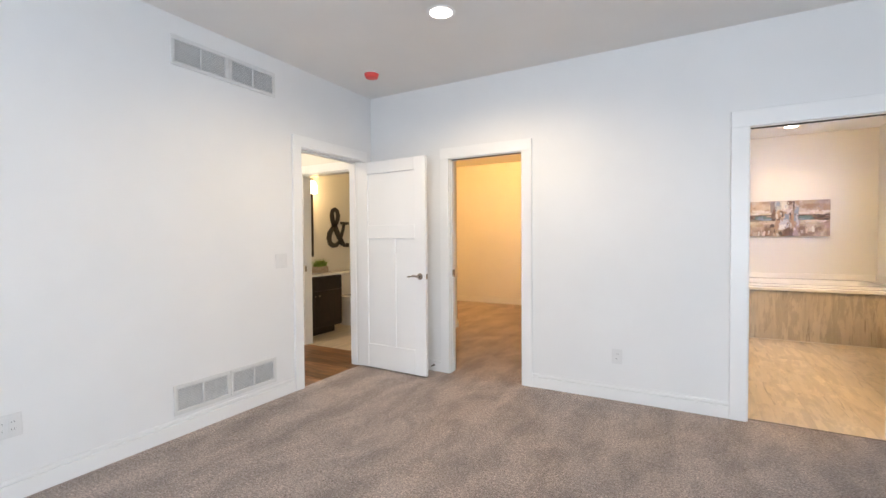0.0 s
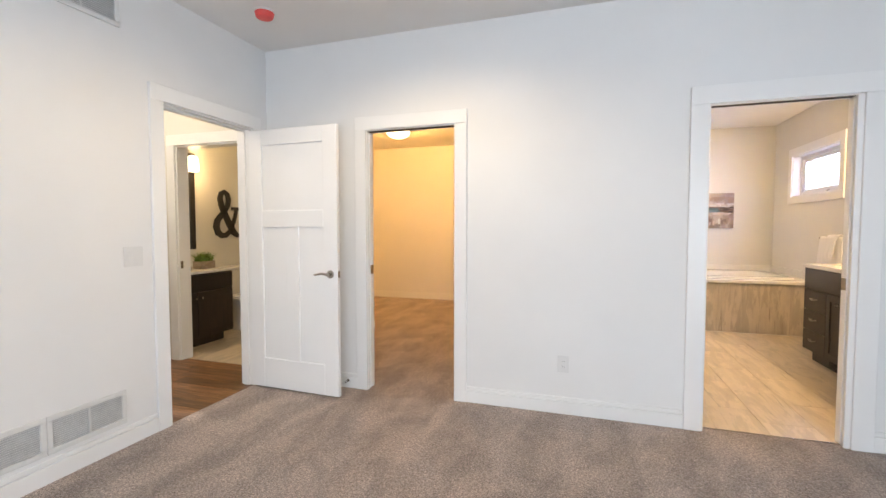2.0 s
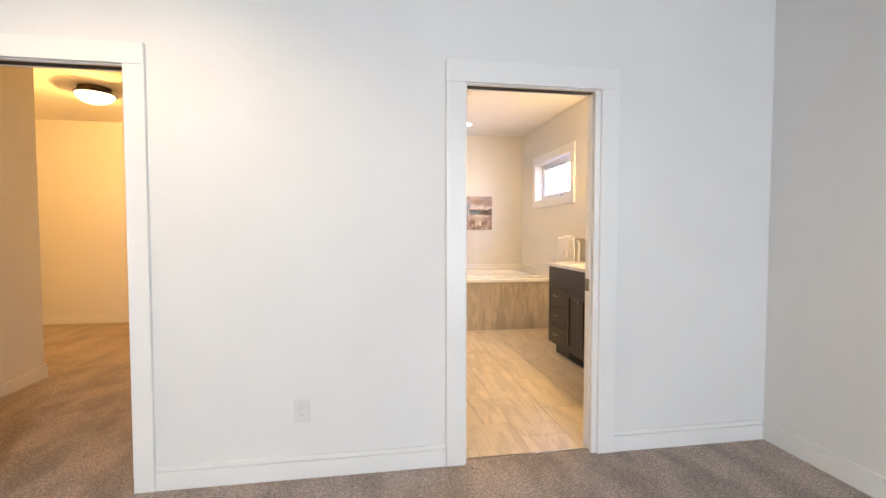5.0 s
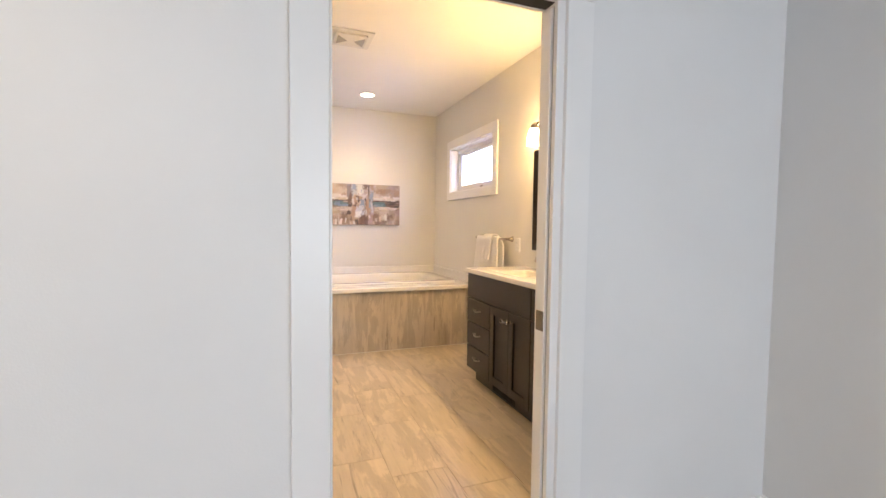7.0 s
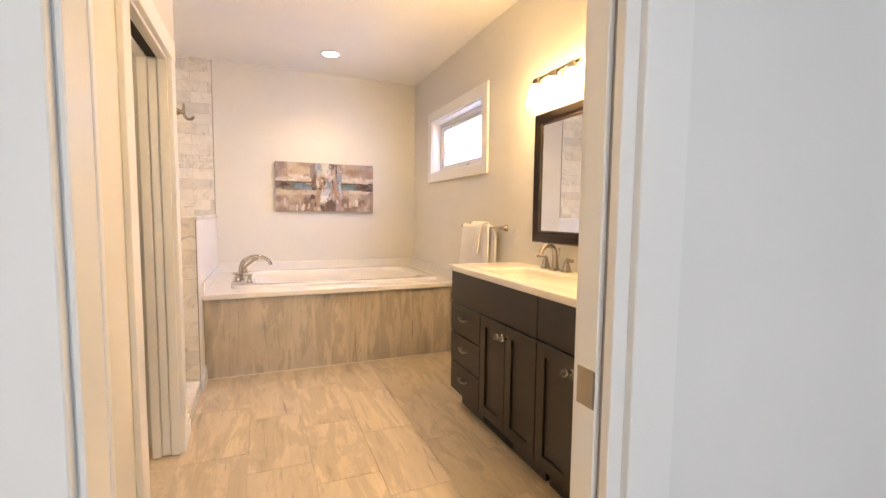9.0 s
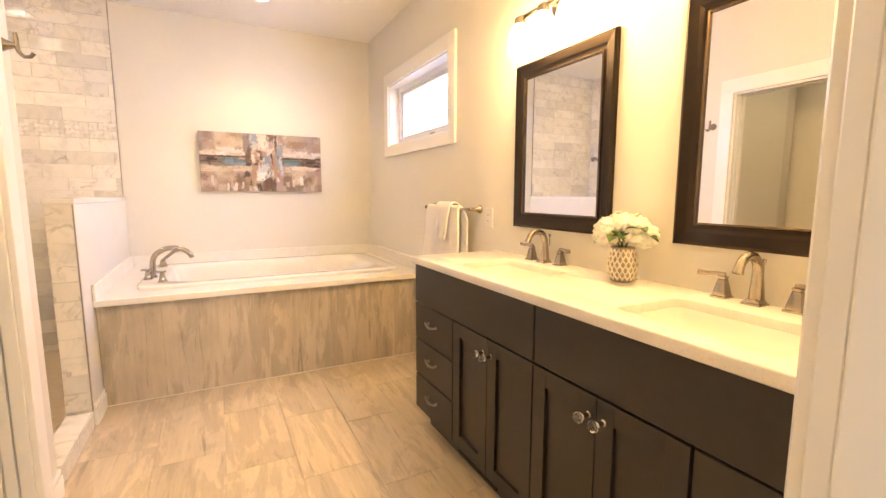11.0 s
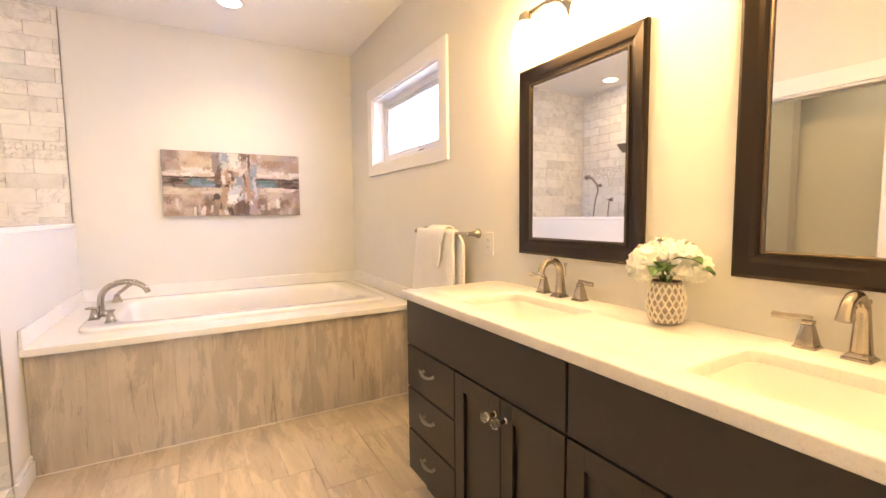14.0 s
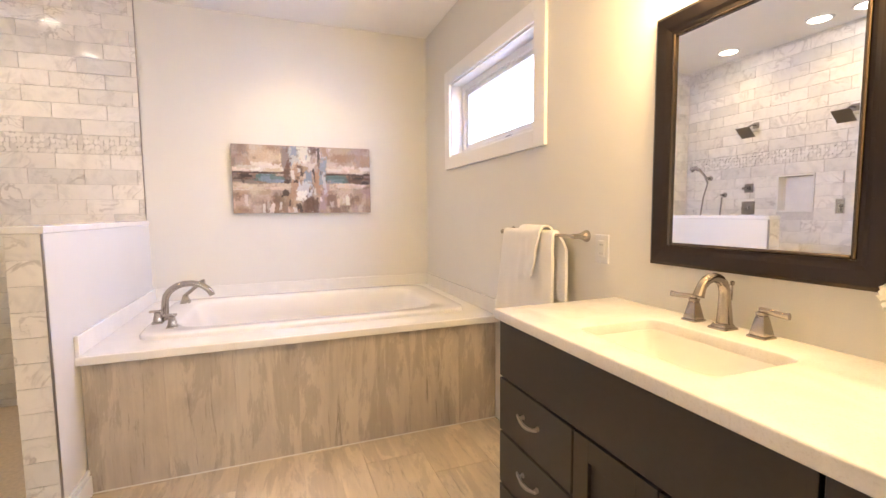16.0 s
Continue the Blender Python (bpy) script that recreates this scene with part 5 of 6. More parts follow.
def bath_window():
    y0, y1, z0, z1 = WIN
    root = thing("window_1", (0, 0, 0), "high white awning window over the tub", "window", kind="structure")
    w = 0.1
    for nm, lo, hi in (("window_casing", (y0 - w, z0 - w + 0.012), (y0, z1 + w)), ("window_casing", (y1, z0 - w + 0.012), (y1 + w - 0.012, z1 + w)), ("window_casing", (y0, z0 - w + 0.012), (y1, z0)), ("window_casing", (y0, z1), (y1, z1 + w))):
        part(nm, slab((EAST - 0.019, lo[0], lo[1]), (EAST - 0.0005, hi[0], hi[1]), 0.002), TRIM, root)
    for nm, lo, hi in (("reveal", (y0, z0), (y0 + 0.012, z1)), ("reveal", (y1 - 0.012, z0), (y1, z1)), ("window_sill", (y0 + 0.012, z0), (y1 - 0.012, z0 + 0.012)), ("reveal", (y0 + 0.012, z1 - 0.012), (y1 - 0.012, z1))):
        part(nm, slab((EAST - 0.002, lo[0], lo[1]), (EAST + 0.158, hi[0], hi[1]), 0.001), TRIM, root)
    a0, a1, b0, b1 = y0 + 0.012, y1 - 0.012, z0 + 0.012, z1 - 0.012
    for f, dx0, dx1 in ((0.045, 0.085, 0.145), ):
        for lo, hi in (((a0, b0), (a0 + f, b1)), ((a1 - f, b0), (a1, b1)), ((a0 + f, b0), (a1 - f, b0 + f)), ((a0 + f, b1 - f), (a1 - f, b1))):
            part("window_frame", slab((EAST + dx0, lo[0], lo[1]), (EAST + dx1, hi[0], hi[1]), 0.003), VINYL, root)
    f = 0.0455
    s0, s1, t0, t1 = a0 + f, a1 - f, b0 + f, b1 - f
    g = 0.03
    for lo, hi in (((s0, t0), (s0 + g, t1)), ((s1 - g, t0), (s1, t1)), ((s0 + g, t0), (s1 - g, t0 + g)), ((s0 + g, t1 - g), (s1 - g, t1))):
        part("sash_bar", slab((EAST + 0.10, lo[0], lo[1]), (EAST + 0.138, hi[0], hi[1]), 0.004), VINYL, root)
    p = part("pane", slab((EAST + 0.116, s0 + g, t0 + g), (EAST + 0.121, s1 - g, t1 - g)), GLASS, root)
    p.visible_shadow = False
    part("crank_handle", tube(bmesh.new(), [(EAST + 0.084, 7.30, b0 + 0.016), (EAST + 0.066, 7.30, b0 + 0.022), (EAST + 0.062, 7.26, b0 + 0.028), (EAST + 0.060, 7.22, b0 + 0.026)], 0.0055, 8), DARK_STEEL, root, "dark crank handle", True)


bath_window()


def brushwork(nu, nw):
    """Colours of the abstract canvas: soft-edged, dry-brushed strokes in layers. Fields above and below, a dark band, pale blue and brown uprights."""
    rng = np.random.RandomState(17)
    U, W = np.meshgrid((np.arange(nu) + 0.5) / nu, (np.arange(nw) + 0.5) / nw)
    drag = rng.rand(nw, nu)
    for axis, reach in ((0, 2), (1, 1)):
        drag = sum(np.roll(drag, k, axis) for k in range(-reach, reach + 1)) / (2 * reach + 1)
    drag = (drag - drag.mean()) / drag.std()
    art = np.empty((nw, nu, 3))
    art[:] = (0.40, 0.335, 0.275)
    tint = {"cream": (0.58, 0.50, 0.40), "white": (0.72, 0.69, 0.66), "taupe": (0.24, 0.20, 0.185), "tan": (0.36, 0.255, 0.175), "brown": (0.05, 0.031, 0.024),
            "teal": (0.11, 0.19, 0.19), "blue": (0.27, 0.34, 0.43), "mauve": (0.40, 0.335, 0.32), "umber": (0.15, 0.093, 0.062), "pale_blue": (0.52, 0.55, 0.58)}
    def stroke(name, u, w, su, sw, cover):
        col = np.array(tint[name]) * rng.uniform(0.85, 1.15) * (1 + 0.03 * rng.randn(3))
        lean = 0.12 * rng.randn()
        du, dw = (U - u - lean * (W - w) * 0.5) / su, (W - w) / sw
        edge = 1.15 - np.maximum(np.abs(du), np.abs(dw)) + 0.16 * np.roll(drag, rng.randint(nu), 1)
        a = np.clip(edge / 0.28, 0, 1)
        a = (cover * a * a * (3 - 2 * a))[..., None]
        art[:] = art * (1 - a) + col * a
    def fill(count, u0, u1, w0, w1, su, sw, names, cover=0.75):
        for _ in range(count):
            stroke(names[rng.randint(len(names))], rng.uniform(u0, u1), rng.uniform(w0, w1), su * rng.uniform(0.5, 1.4), sw * rng.uniform(0.5, 1.4), cover * rng.uniform(0.6, 1.1))
    fill(70, 0, 1, 0.62, 1.0, 0.06, 0.09, ("cream", "cream", "mauve", "white", "tan"), 0.6)
    fill(70, 0, 1, 0.0, 0.36, 0.05, 0.08, ("tan", "cream", "tan", "mauve", "umber"), 0.55)
    fill(16, 0, 0.10, 0.66, 1.0, 0.03, 0.08, ("taupe", "mauve", "tan"), 0.6)
    fill(14, 0.90, 1.0, 0.66, 1.0, 0.03, 0.08, ("taupe", "mauve", "tan"), 0.6)
    for lo, hi, out in ((0.0, 0.37, 0.06), (0.66, 1.0, 0.94)):
        fill(30, lo, hi, 0.46, 0.59, 0.05, 0.03, ("umber", "tan", "mauve", "brown"), 0.7)
        fill(16, out - 0.07, out + 0.07, 0.45, 0.60, 0.04, 0.022, ("brown", "umber", "taupe"), 0.9)
        inner = 0.27 if lo == 0 else 0.74
        fill(18, inner - 0.07, inner + 0.07, 0.46, 0.57, 0.045, 0.025, ("teal", "teal", "blue", "umber"), 0.8)
        fill(9, lo, hi, 0.585, 0.60, 0.06, 0.010, ("brown", "umber"), 0.9)
        fill(12, lo, hi, 0.62, 0.68, 0.05, 0.022, ("white", "white", "cream"), 0.85)
        fill(14, lo, hi, 0.36, 0.43, 0.055, 0.026, ("cream", "white", "cream"), 0.8)
        fill(8, lo, hi, 0.05, 0.22, 0.012, 0.06, ("white", "cream"), 0.7)
    fill(22, 0.36, 0.66, 0.0, 1.0, 0.03, 0.12, ("tan", "mauve", "cream", "blue", "umber"), 0.8)
    for name, u, w, su, sw in (("taupe", 0.365, 0.82, 0.025, 0.16), ("umber", 0.385, 0.72, 0.016, 0.10), ("pale_blue", 0.435, 0.86, 0.035, 0.13), ("blue", 0.425, 0.93, 0.020, 0.07), ("white", 0.50, 0.88, 0.040, 0.11),
                               ("tan", 0.435, 0.48, 0.026, 0.24), ("umber", 0.475, 0.66, 0.022, 0.05), ("tan", 0.505, 0.64, 0.022, 0.06), ("white", 0.555, 0.69, 0.024, 0.06), ("blue", 0.525, 0.52, 0.030, 0.10),
                               ("brown", 0.485, 0.58, 0.014, 0.03), ("brown", 0.575, 0.55, 0.010, 0.09), ("tan", 0.595, 0.47, 0.020, 0.16), ("pale_blue", 0.50, 0.36, 0.050, 0.11), ("white", 0.475, 0.27, 0.035, 0.07),
                               ("umber", 0.535, 0.13, 0.028, 0.10), ("brown", 0.455, 0.08, 0.022, 0.06), ("umber", 0.575, 0.10, 0.020, 0.12), ("blue", 0.635, 0.62, 0.024, 0.20), ("mauve", 0.64, 0.24, 0.024, 0.20),
                               ("pale_blue", 0.645, 0.46, 0.012, 0.16), ("brown", 0.605, 0.86, 0.010, 0.10), ("white", 0.415, 0.56, 0.012, 0.07), ("brown", 0.36, 0.30, 0.022, 0.05), ("white", 0.43, 0.04, 0.014, 0.035)):
        stroke(name, u, w, su, sw, 0.85)
    fill(26, 0.37, 0.66, 0.02, 0.98, 0.010, 0.035, ("white", "blue", "umber", "tan", "brown", "cream"), 0.75)
    fill(30, 0, 1, 0.02, 0.98, 0.012, 0.018, ("cream", "taupe", "white", "tan", "umber"), 0.45)
    return np.clip(0.98 * art ** 1.2, 0.015, 0.9)


def painting():
    root = thing("canvas_painting", (1.438, FAR, 1.292), "abstract brown, cream and teal canvas above the tub", "painting")
    nu, nw, wide, tall = 260, 130, 1.034, 0.516
    art = brushwork(nu + 1, nw + 1)
    verts = [(-wide / 2 + wide * i / nu, -0.038, 0.001 + tall * j / nw) for j in range(nw + 1) for i in range(nu + 1)]
    faces = [(j * (nu + 1) + i, j * (nu + 1) + i + 1, (j + 1) * (nu + 1) + i + 1, (j + 1) * (nu + 1) + i) for j in range(nw) for i in range(nu)]
    me = bpy.data.meshes.new("canvas_face")
    me.from_pydata(verts, [], faces)
    hue = me.color_attributes.new("paint", "FLOAT_COLOR", "POINT")
    hue.data.foreach_set("color", np.concatenate([art, np.ones((nw + 1, nu + 1, 1))], 2).astype(np.float32).ravel())
    me.materials.append(CANVAS)
    face = new("canvas_face", me)
    face.parent = root
    tagged(face, "painted canvas")
    part("stretcher", slab((-0.5185, -0.0366, 0.0), (0.5185, -0.002, 0.5185), 0.002), CANVAS_SIDE, root, "painted canvas edge")


painting()


def exhaust_fan():
    root = thing("exhaust_fan", (1.0, 6.49, CEIL), "square white ceiling exhaust fan grille", "exhaust fan")
    part("housing", slab((-0.165, -0.165, -0.010), (0.165, 0.165, 0.0), 0.004, 2), GRILLE, root)
    part("raised_centre", slab((-0.12, -0.12, -0.026), (0.12, 0.12, -0.0105), 0.012, 2), GRILLE, root)
    for s in (-1, 1):
        bm = bmesh.new()
        v = [bm.verts.new(p) for p in ((s * 0.025, 0.0, -0.0275), (s * 0.105, -0.085, -0.0275), (s * 0.105, 0.085, -0.0275), (s * 0.025, 0.0, -0.0262), (s * 0.105, -0.085, -0.0262), (s * 0.105, 0.085, -0.0262))]
        for q in ((0, 1, 2), (5, 4, 3), (0, 3, 4, 1), (1, 4, 5, 2), (2, 5, 3, 0)):
            bm.faces.new([v[i] for i in q])
        bmesh.ops.recalc_face_normals(bm, faces=bm.faces)
        part("grille_field", bm, DIM_GREY, root, "dark triangular vent field")


exhaust_fan()


def robe_hook():
    root = thing("robe_hook", (LEFT, 6.335, 1.80), "brushed nickel robe hook beside the shower", "hook")
    part("flange", lathe(bmesh.new(), [(0.026, 0.0), (0.026, 0.004), (0.018, 0.018), (0.011, 0.036), (0.009, 0.046)], 20, (0, 0, 0), "x"), NICKEL, root, soft=True)
    part("prongs", tube(bmesh.new(), [(0.044, 0, 0.045), (0.046, 0, 0.03), (0.046, 0, 0.0), (0.050, 0, -0.022), (0.064, 0, -0.036), (0.082, 0, -0.034), (0.092, 0, -0.020)], [0.006, 0.007, 0.008, 0.0075, 0.007, 0.0065, 0.0075], 10), NICKEL, root, soft=True)


robe_hook()


# ---- bathtub ----
DECK_Y, DECK_Z = 7.245, 0.660


def bathtub_deck():
    root = thing("tub_surround", (0, 0, 0), "white stone tub deck over a wood-look tiled apron", "tub surround")
    x0, x1 = LEFT + 0.002, EAST - 0.002
    bm = bmesh.new()
    bx0, bx1, by0, by1 = 0.62, 2.25, 7.48, 8.40
    for lo, hi in (((x0, DECK_Y), (x1, by0)), ((x0, by1), (x1, FAR - 0.002)), ((x0, by0), (bx0, by1)), ((bx1, by0), (x1, by1))):
        box(bm, (*lo, DECK_Z - 0.042), (*hi, DECK_Z))
    bmesh.ops.remove_doubles(bm, verts=bm.verts, dist=0.0005)
    edge = [e for e in bm.edges if all(abs(v.co.y - DECK_Y) < 1e-4 for v in e.verts) and abs(e.verts[0].co.z - e.verts[1].co.z) < 1e-4]
    bmesh.ops.bevel(bm, geom=edge, offset=0.008, segments=3, affect="EDGES", profile=0.5)
    part("deck", bm, CAP_STONE, root, "white cultured stone deck")
    part("backsplash", slab((x0 + 0.018, FAR - 0.02, DECK_Z + 0.0003), (x1, FAR - 0.002, DECK_Z + 0.094), 0.003), CAP_STONE, root)
    part("backsplash", slab((x0, DECK_Y + 0.004, DECK_Z + 0.0003), (x0 + 0.0175, FAR - 0.002, DECK_Z + 0.094), 0.003), CAP_STONE, root)
    part("backsplash", slab((x1 - 0.018, DECK_Y + 0.02, DECK_Z + 0.0003), (x1, FAR - 0.0205, DECK_Z + 0.094), 0.003), CAP_STONE, root)
    part("apron_core", slab((x0, DECK_Y + 0.060, -0.004), (x1, DECK_Y + 0.11, DECK_Z - 0.0425)), GROUT, root)
    part("caulk_line", slab((x0, DECK_Y + 0.043, 0.0004), (x1, DECK_Y + 0.049, 0.005), 0.001), CAP_STONE, root, "pale caulk line")
    xs = [LEFT + 0.003, 0.69, 0.995, 1.30, 1.605, 1.91, 2.215, EAST - 0.003]
    rng = random.Random(3)
    for a, b in zip(xs, xs[1:]):
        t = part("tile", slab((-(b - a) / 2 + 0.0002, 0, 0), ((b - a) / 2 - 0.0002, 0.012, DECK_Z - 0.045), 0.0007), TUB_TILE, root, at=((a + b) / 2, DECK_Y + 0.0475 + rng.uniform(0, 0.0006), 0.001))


bathtub_deck()


def tub():
    """Drop-in tub: raised rolled rim, stepped arm rests and a sloping basin."""
    root = thing("bathtub", (1.437, 7.94, DECK_Z), "white acrylic drop-in bathtub with a raised rim", "bathtub")
    bm = bmesh.new()
    specs = ((0.900, 0.525, 0.0, 0.05, 0), (0.900, 0.525, 0.015, 0.05, 0), (0.896, 0.521, 0.022, 0.05, 0), (0.888, 0.513, 0.025, 0.05, 0), (0.76, 0.398, 0.022, 0.12, 0), (0.745, 0.384, 0.012, 0.13, 0.0),
             (0.73, 0.368, -0.02, 0.14, 0.06), (0.715, 0.352, -0.09, 0.15, 0.10), (0.64, 0.305, -0.30, 0.15, 0.10), (0.57, 0.25, -0.38, 0.14, 0.05))
    rings = []
    for hx, hy, z, r, pinch in specs:
        out = []
        for k in range(120):
            a = 2 * math.pi * k / 120
            c, s = math.cos(a), math.sin(a)
            e = 0.16 if r < 0.1 else 0.28
            x = hx * math.copysign(abs(c) ** e, c)
            y = hy * math.copysign(abs(s) ** e, s)
            y *= 1 - pinch * math.exp(-((x - 0.05) / 0.30) ** 4)
            out.append(bm.verts.new((x, y, z)))
        rings.append(out)
    for a, b in zip(rings, rings[1:]):
        for k in range(120):
            bm.faces.new((a[k], a[(k + 1) % 120], b[(k + 1) % 120], b[k]))
    bm.faces.new(rings[-1])
    bmesh.ops.recalc_face_normals(bm, faces=bm.faces)
    part("shell", bm, ACRYLIC, root, soft=True)
    for x in (-0.35, 0.05, 0.40):
        part("jet", lathe(bmesh.new(), [(0.020, 0.0), (0.020, -0.006), (0.012, -0.010), (0.004, -0.008)], 16, (x, 0.313, -0.15), "y"), ACRYLIC, root, "round jet nozzle", True)
    part("overflow", lathe(bmesh.new(), [(0.03, 0.0), (0.03, 0.006), (0.02, 0.010)], 20, (-0.70, 0, -0.11), "x"), NICKEL, root, soft=True)


tub()


def tub_filler():
    root = thing("tub_faucet", (0.60, 7.78, DECK_Z + 0.026), "brushed nickel roman tub filler with hand shower", "faucet")
    bm = bmesh.new()
    frustum(bm, (0, 0, 0), 0.06, 0.06, 0.055, 0.055, 0.009, 0.002)
    pts, rad = [], []
    for k in range(5):
        pts.append((0.002 * k, 0, 0.008 + 0.026 * k))
        rad.append(0.023 - 0.0012 * k)
    for k in range(1, 15):
        f = k / 14
        a = math.pi * (0.97 - 0.90 * f)
        pts.append((0.130 + 0.122 * math.cos(a), 0, 0.105 + 0.098 * math.sin(a)))
        rad.append(0.019 - 0.003 * f)
    tube(bm, pts, rad, 14)
    part("spout", bm, NICKEL, root, "high arched nickel spout", True)
    for y in (-0.07, -0.205):
        h = bmesh.new()
        frustum(h, (0.078 if y < -0.1 else -0.018, y, 0), 0.054, 0.054, 0.050, 0.050, 0.008, 0.0015)
        frustum(h, (0.078 if y < -0.1 else -0.018, y, 0.008), 0.044, 0.044, 0.024, 0.024, 0.052, 0.002)
        hb = part("handle_base", h, NICKEL, root, soft=True)
        hx = 0.078 if y < -0.1 else -0.018
        part("cross_lever", slab((hx - 0.040, y - 0.009, 0.060), (hx + 0.024, y + 0.009, 0.073), 0.004, 2), NICKEL, hb, soft=True)
    part("shower_base", frustum(bmesh.new(), (0.02, 0.51, 0), 0.06, 0.06, 0.03, 0.03, 0.05, 0.002), NICKEL, root, soft=True)
    part("hand_shower", tube(bmesh.new(), [(0.01, 0.51, 0.045), (0.04, 0.51, 0.07), (0.07, 0.505, 0.095), (0.10, 0.50, 0.12), (0.125, 0.498, 0.135), (0.143, 0.497, 0.136)], [0.011, 0.012, 0.012, 0.013, 0.019, 0.022], 12), NICKEL, root, "nickel hand shower", True)


tub_filler()


# ---- shower ----
PONY_Y, PONY_TOP = 7.062, 1.214
pony = solid("half_wall", slab((0.2445, PONY_Y, 0.0), (LEFT, FAR, PONY_TOP)), BATH_PAINT, "painted half wall between tub and shower", "half wall", kind="structure")
cap = solid("half_wall_cap", slab((0.236, PONY_Y - 0.014, PONY_TOP + 0.001), (LEFT + 0.008, FAR - 0.0185, PONY_TOP + 0.031), 0.004, 2), CAP_STONE, "white stone cap on the half wall", "stone cap", kind="structure")
solid("tile_edge_trim", slab((LEFT - 0.006, PONY_Y - 0.0125, 0.09), (LEFT - 0.001, PONY_Y - 0.0005, PONY_TOP)), DARK_STEEL, "thin dark metal tile edge on the half wall", "tile trim", kind="structure")
solid("tile_edge_trim", slab((0.350, FAR - 0.0125, PONY_TOP + 0.032), (0.354, FAR - 0.0005, CEIL)), DARK_STEEL, "thin dark metal tile edge on the far wall", "tile trim", kind="structure")
curb = solid("shower_curb", slab((0.2465, 6.42, 0.0), (LEFT - 0.004, PONY_Y, 0.082)), PALE_GROUT, "tiled shower curb", "shower curb", kind="structure")
shower_back = solid("shower_back_wall", slab((-0.62, FAR - 0.003, 0.0), (0.3495, FAR - 0.0004, CEIL)), PALE_GROUT, "marble-tiled shower back wall with a mosaic band", "tiled wall", kind="structure")
solid("shower_floor", slab((-0.62, 6.42, -0.005), (0.2445, FAR - 0.004, 0.02)), GROUT, "tiled shower floor", "tile floor", kind="structure")


def shower_fittings():
    sx = -0.606
    head = thing("rain_shower_head", (sx, 7.84, 2.085), "square dark nickel shower head on an angled arm", "shower head", "shower heads")
    part("flange", slab((0, -0.028, -0.028), (0.006, 0.028, 0.028), 0.002), DARK_STEEL, head)
    part("arm", tube(bmesh.new(), [(0.004, 0, 0), (0.06, 0, 0.0), (0.11, 0, -0.02), (0.135, 0, -0.05)], 0.009, 10), DARK_STEEL, head, soft=True)
    bm = bmesh.new()
    frustum(bm, (0, 0, 0), 0.135, 0.135, 0.05, 0.05, 0.022, 0.003)
    bmesh.ops.rotate(bm, cent=(0, 0, 0), matrix=Matrix.Rotation(radians(-42), 3, "Y"), verts=bm.verts)
    bmesh.ops.translate(bm, vec=(0.145, 0, -0.078), verts=bm.verts)
    part("spray_plate", bm, DARK_STEEL, head, "flat square spray plate")
    copy_thing(head, pose(sx, 7.07, 2.085))
    for z, w, label in ((1.495, 0.085, "small square shower diverter plate"), (1.305, 0.125, "square shower valve plate with a lever")):
        v = thing("shower_valve", (sx, 7.88, z), label, "shower valve")
        part("plate", slab((0, -w / 2, -w / 2), (0.006, w / 2, w / 2), 0.002), DARK_STEEL, v)
        part("boss", frustum(bmesh.new(), (0.0, 0, 0), 0.04, 0.04, 0.034, 0.034, 0.04, 0.002), DARK_STEEL, v, at=(0.006, 0, -0.02))
        part("lever", slab((0.03, -0.012, -0.012), (0.046, 0.040, 0.010), 0.003), DARK_STEEL, v)
    v2 = thing("shower_valve", (sx, 7.13, 1.31), "tall chrome shower valve plate with a lever", "shower valve")
    part("plate", slab((0, -0.032, -0.06), (0.006, 0.032, 0.06), 0.002), CHROME, v2)
    part("boss", slab((0.006, -0.015, -0.015), (0.035, 0.015, 0.015), 0.002), CHROME, v2)
    part("lever", slab((0.030, -0.010, -0.055), (0.042, 0.010, 0.012), 0.003), CHROME, v2)
    hs = thing("hand_shower_set", (sx, 8.29, 1.62), "dark nickel hand shower on a bracket with a hose", "hand shower")
    part("bracket", lathe(bmesh.new(), [(0.024, 0), (0.024, 0.006), (0.014, 0.012), (0.014, 0.05)], 16, (0, 0, 0), "x"), DARK_STEEL, hs, soft=True)
    part("handset", tube(bmesh.new(), [(0.05, -0.005, -0.05), (0.055, 0.02, 0.02), (0.07, 0.07, 0.085), (0.085, 0.12, 0.115), (0.095, 0.155, 0.10)], [0.010, 0.011, 0.012, 0.022, 0.030], 12), DARK_STEEL, hs, "hand shower head", True)
    part("hose", tube(bmesh.new(), [(0.05, -0.005, -0.05), (0.06, 0.03, -0.20), (0.06, 0.06, -0.42), (0.06, 0.02, -0.58), (0.055, -0.08, -0.62), (0.05, -0.15, -0.45), (0.04, -0.165, -0.20)], 0.007, 8), DARK_STEEL, hs, "metal hose", True)
    part("elbow", lathe(bmesh.new(), [(0.026, 0), (0.026, 0.006), (0.012, 0.012), (0.012, 0.05)], 16, (0, -0.165, -0.18), "x"), DARK_STEEL, hs, soft=True)
    niche = thing("shower_niche", (0, 7.475, 1.43), "recessed stone-lined shower niche in the tile", "niche", kind="structure")
    for nm, lo, hi in (("niche_shelf", (-0.712, -0.15, -0.165), (-0.604, 0.15, -0.150)), ("niche_lining", (-0.712, -0.15, 0.150), (-0.604, 0.15, 0.165)),
                       ("niche_lining", (-0.712, -0.15, -0.150), (-0.604, -0.138, 0.150)), ("niche_lining", (-0.712, 0.138, -0.150), (-0.604, 0.15, 0.150)), ("niche_back", (-0.72, -0.15, -0.165), (-0.712, 0.15, 0.165))):
        part(nm, slab(lo, hi, 0.0015), CAP_STONE, niche)


shower_fittings()


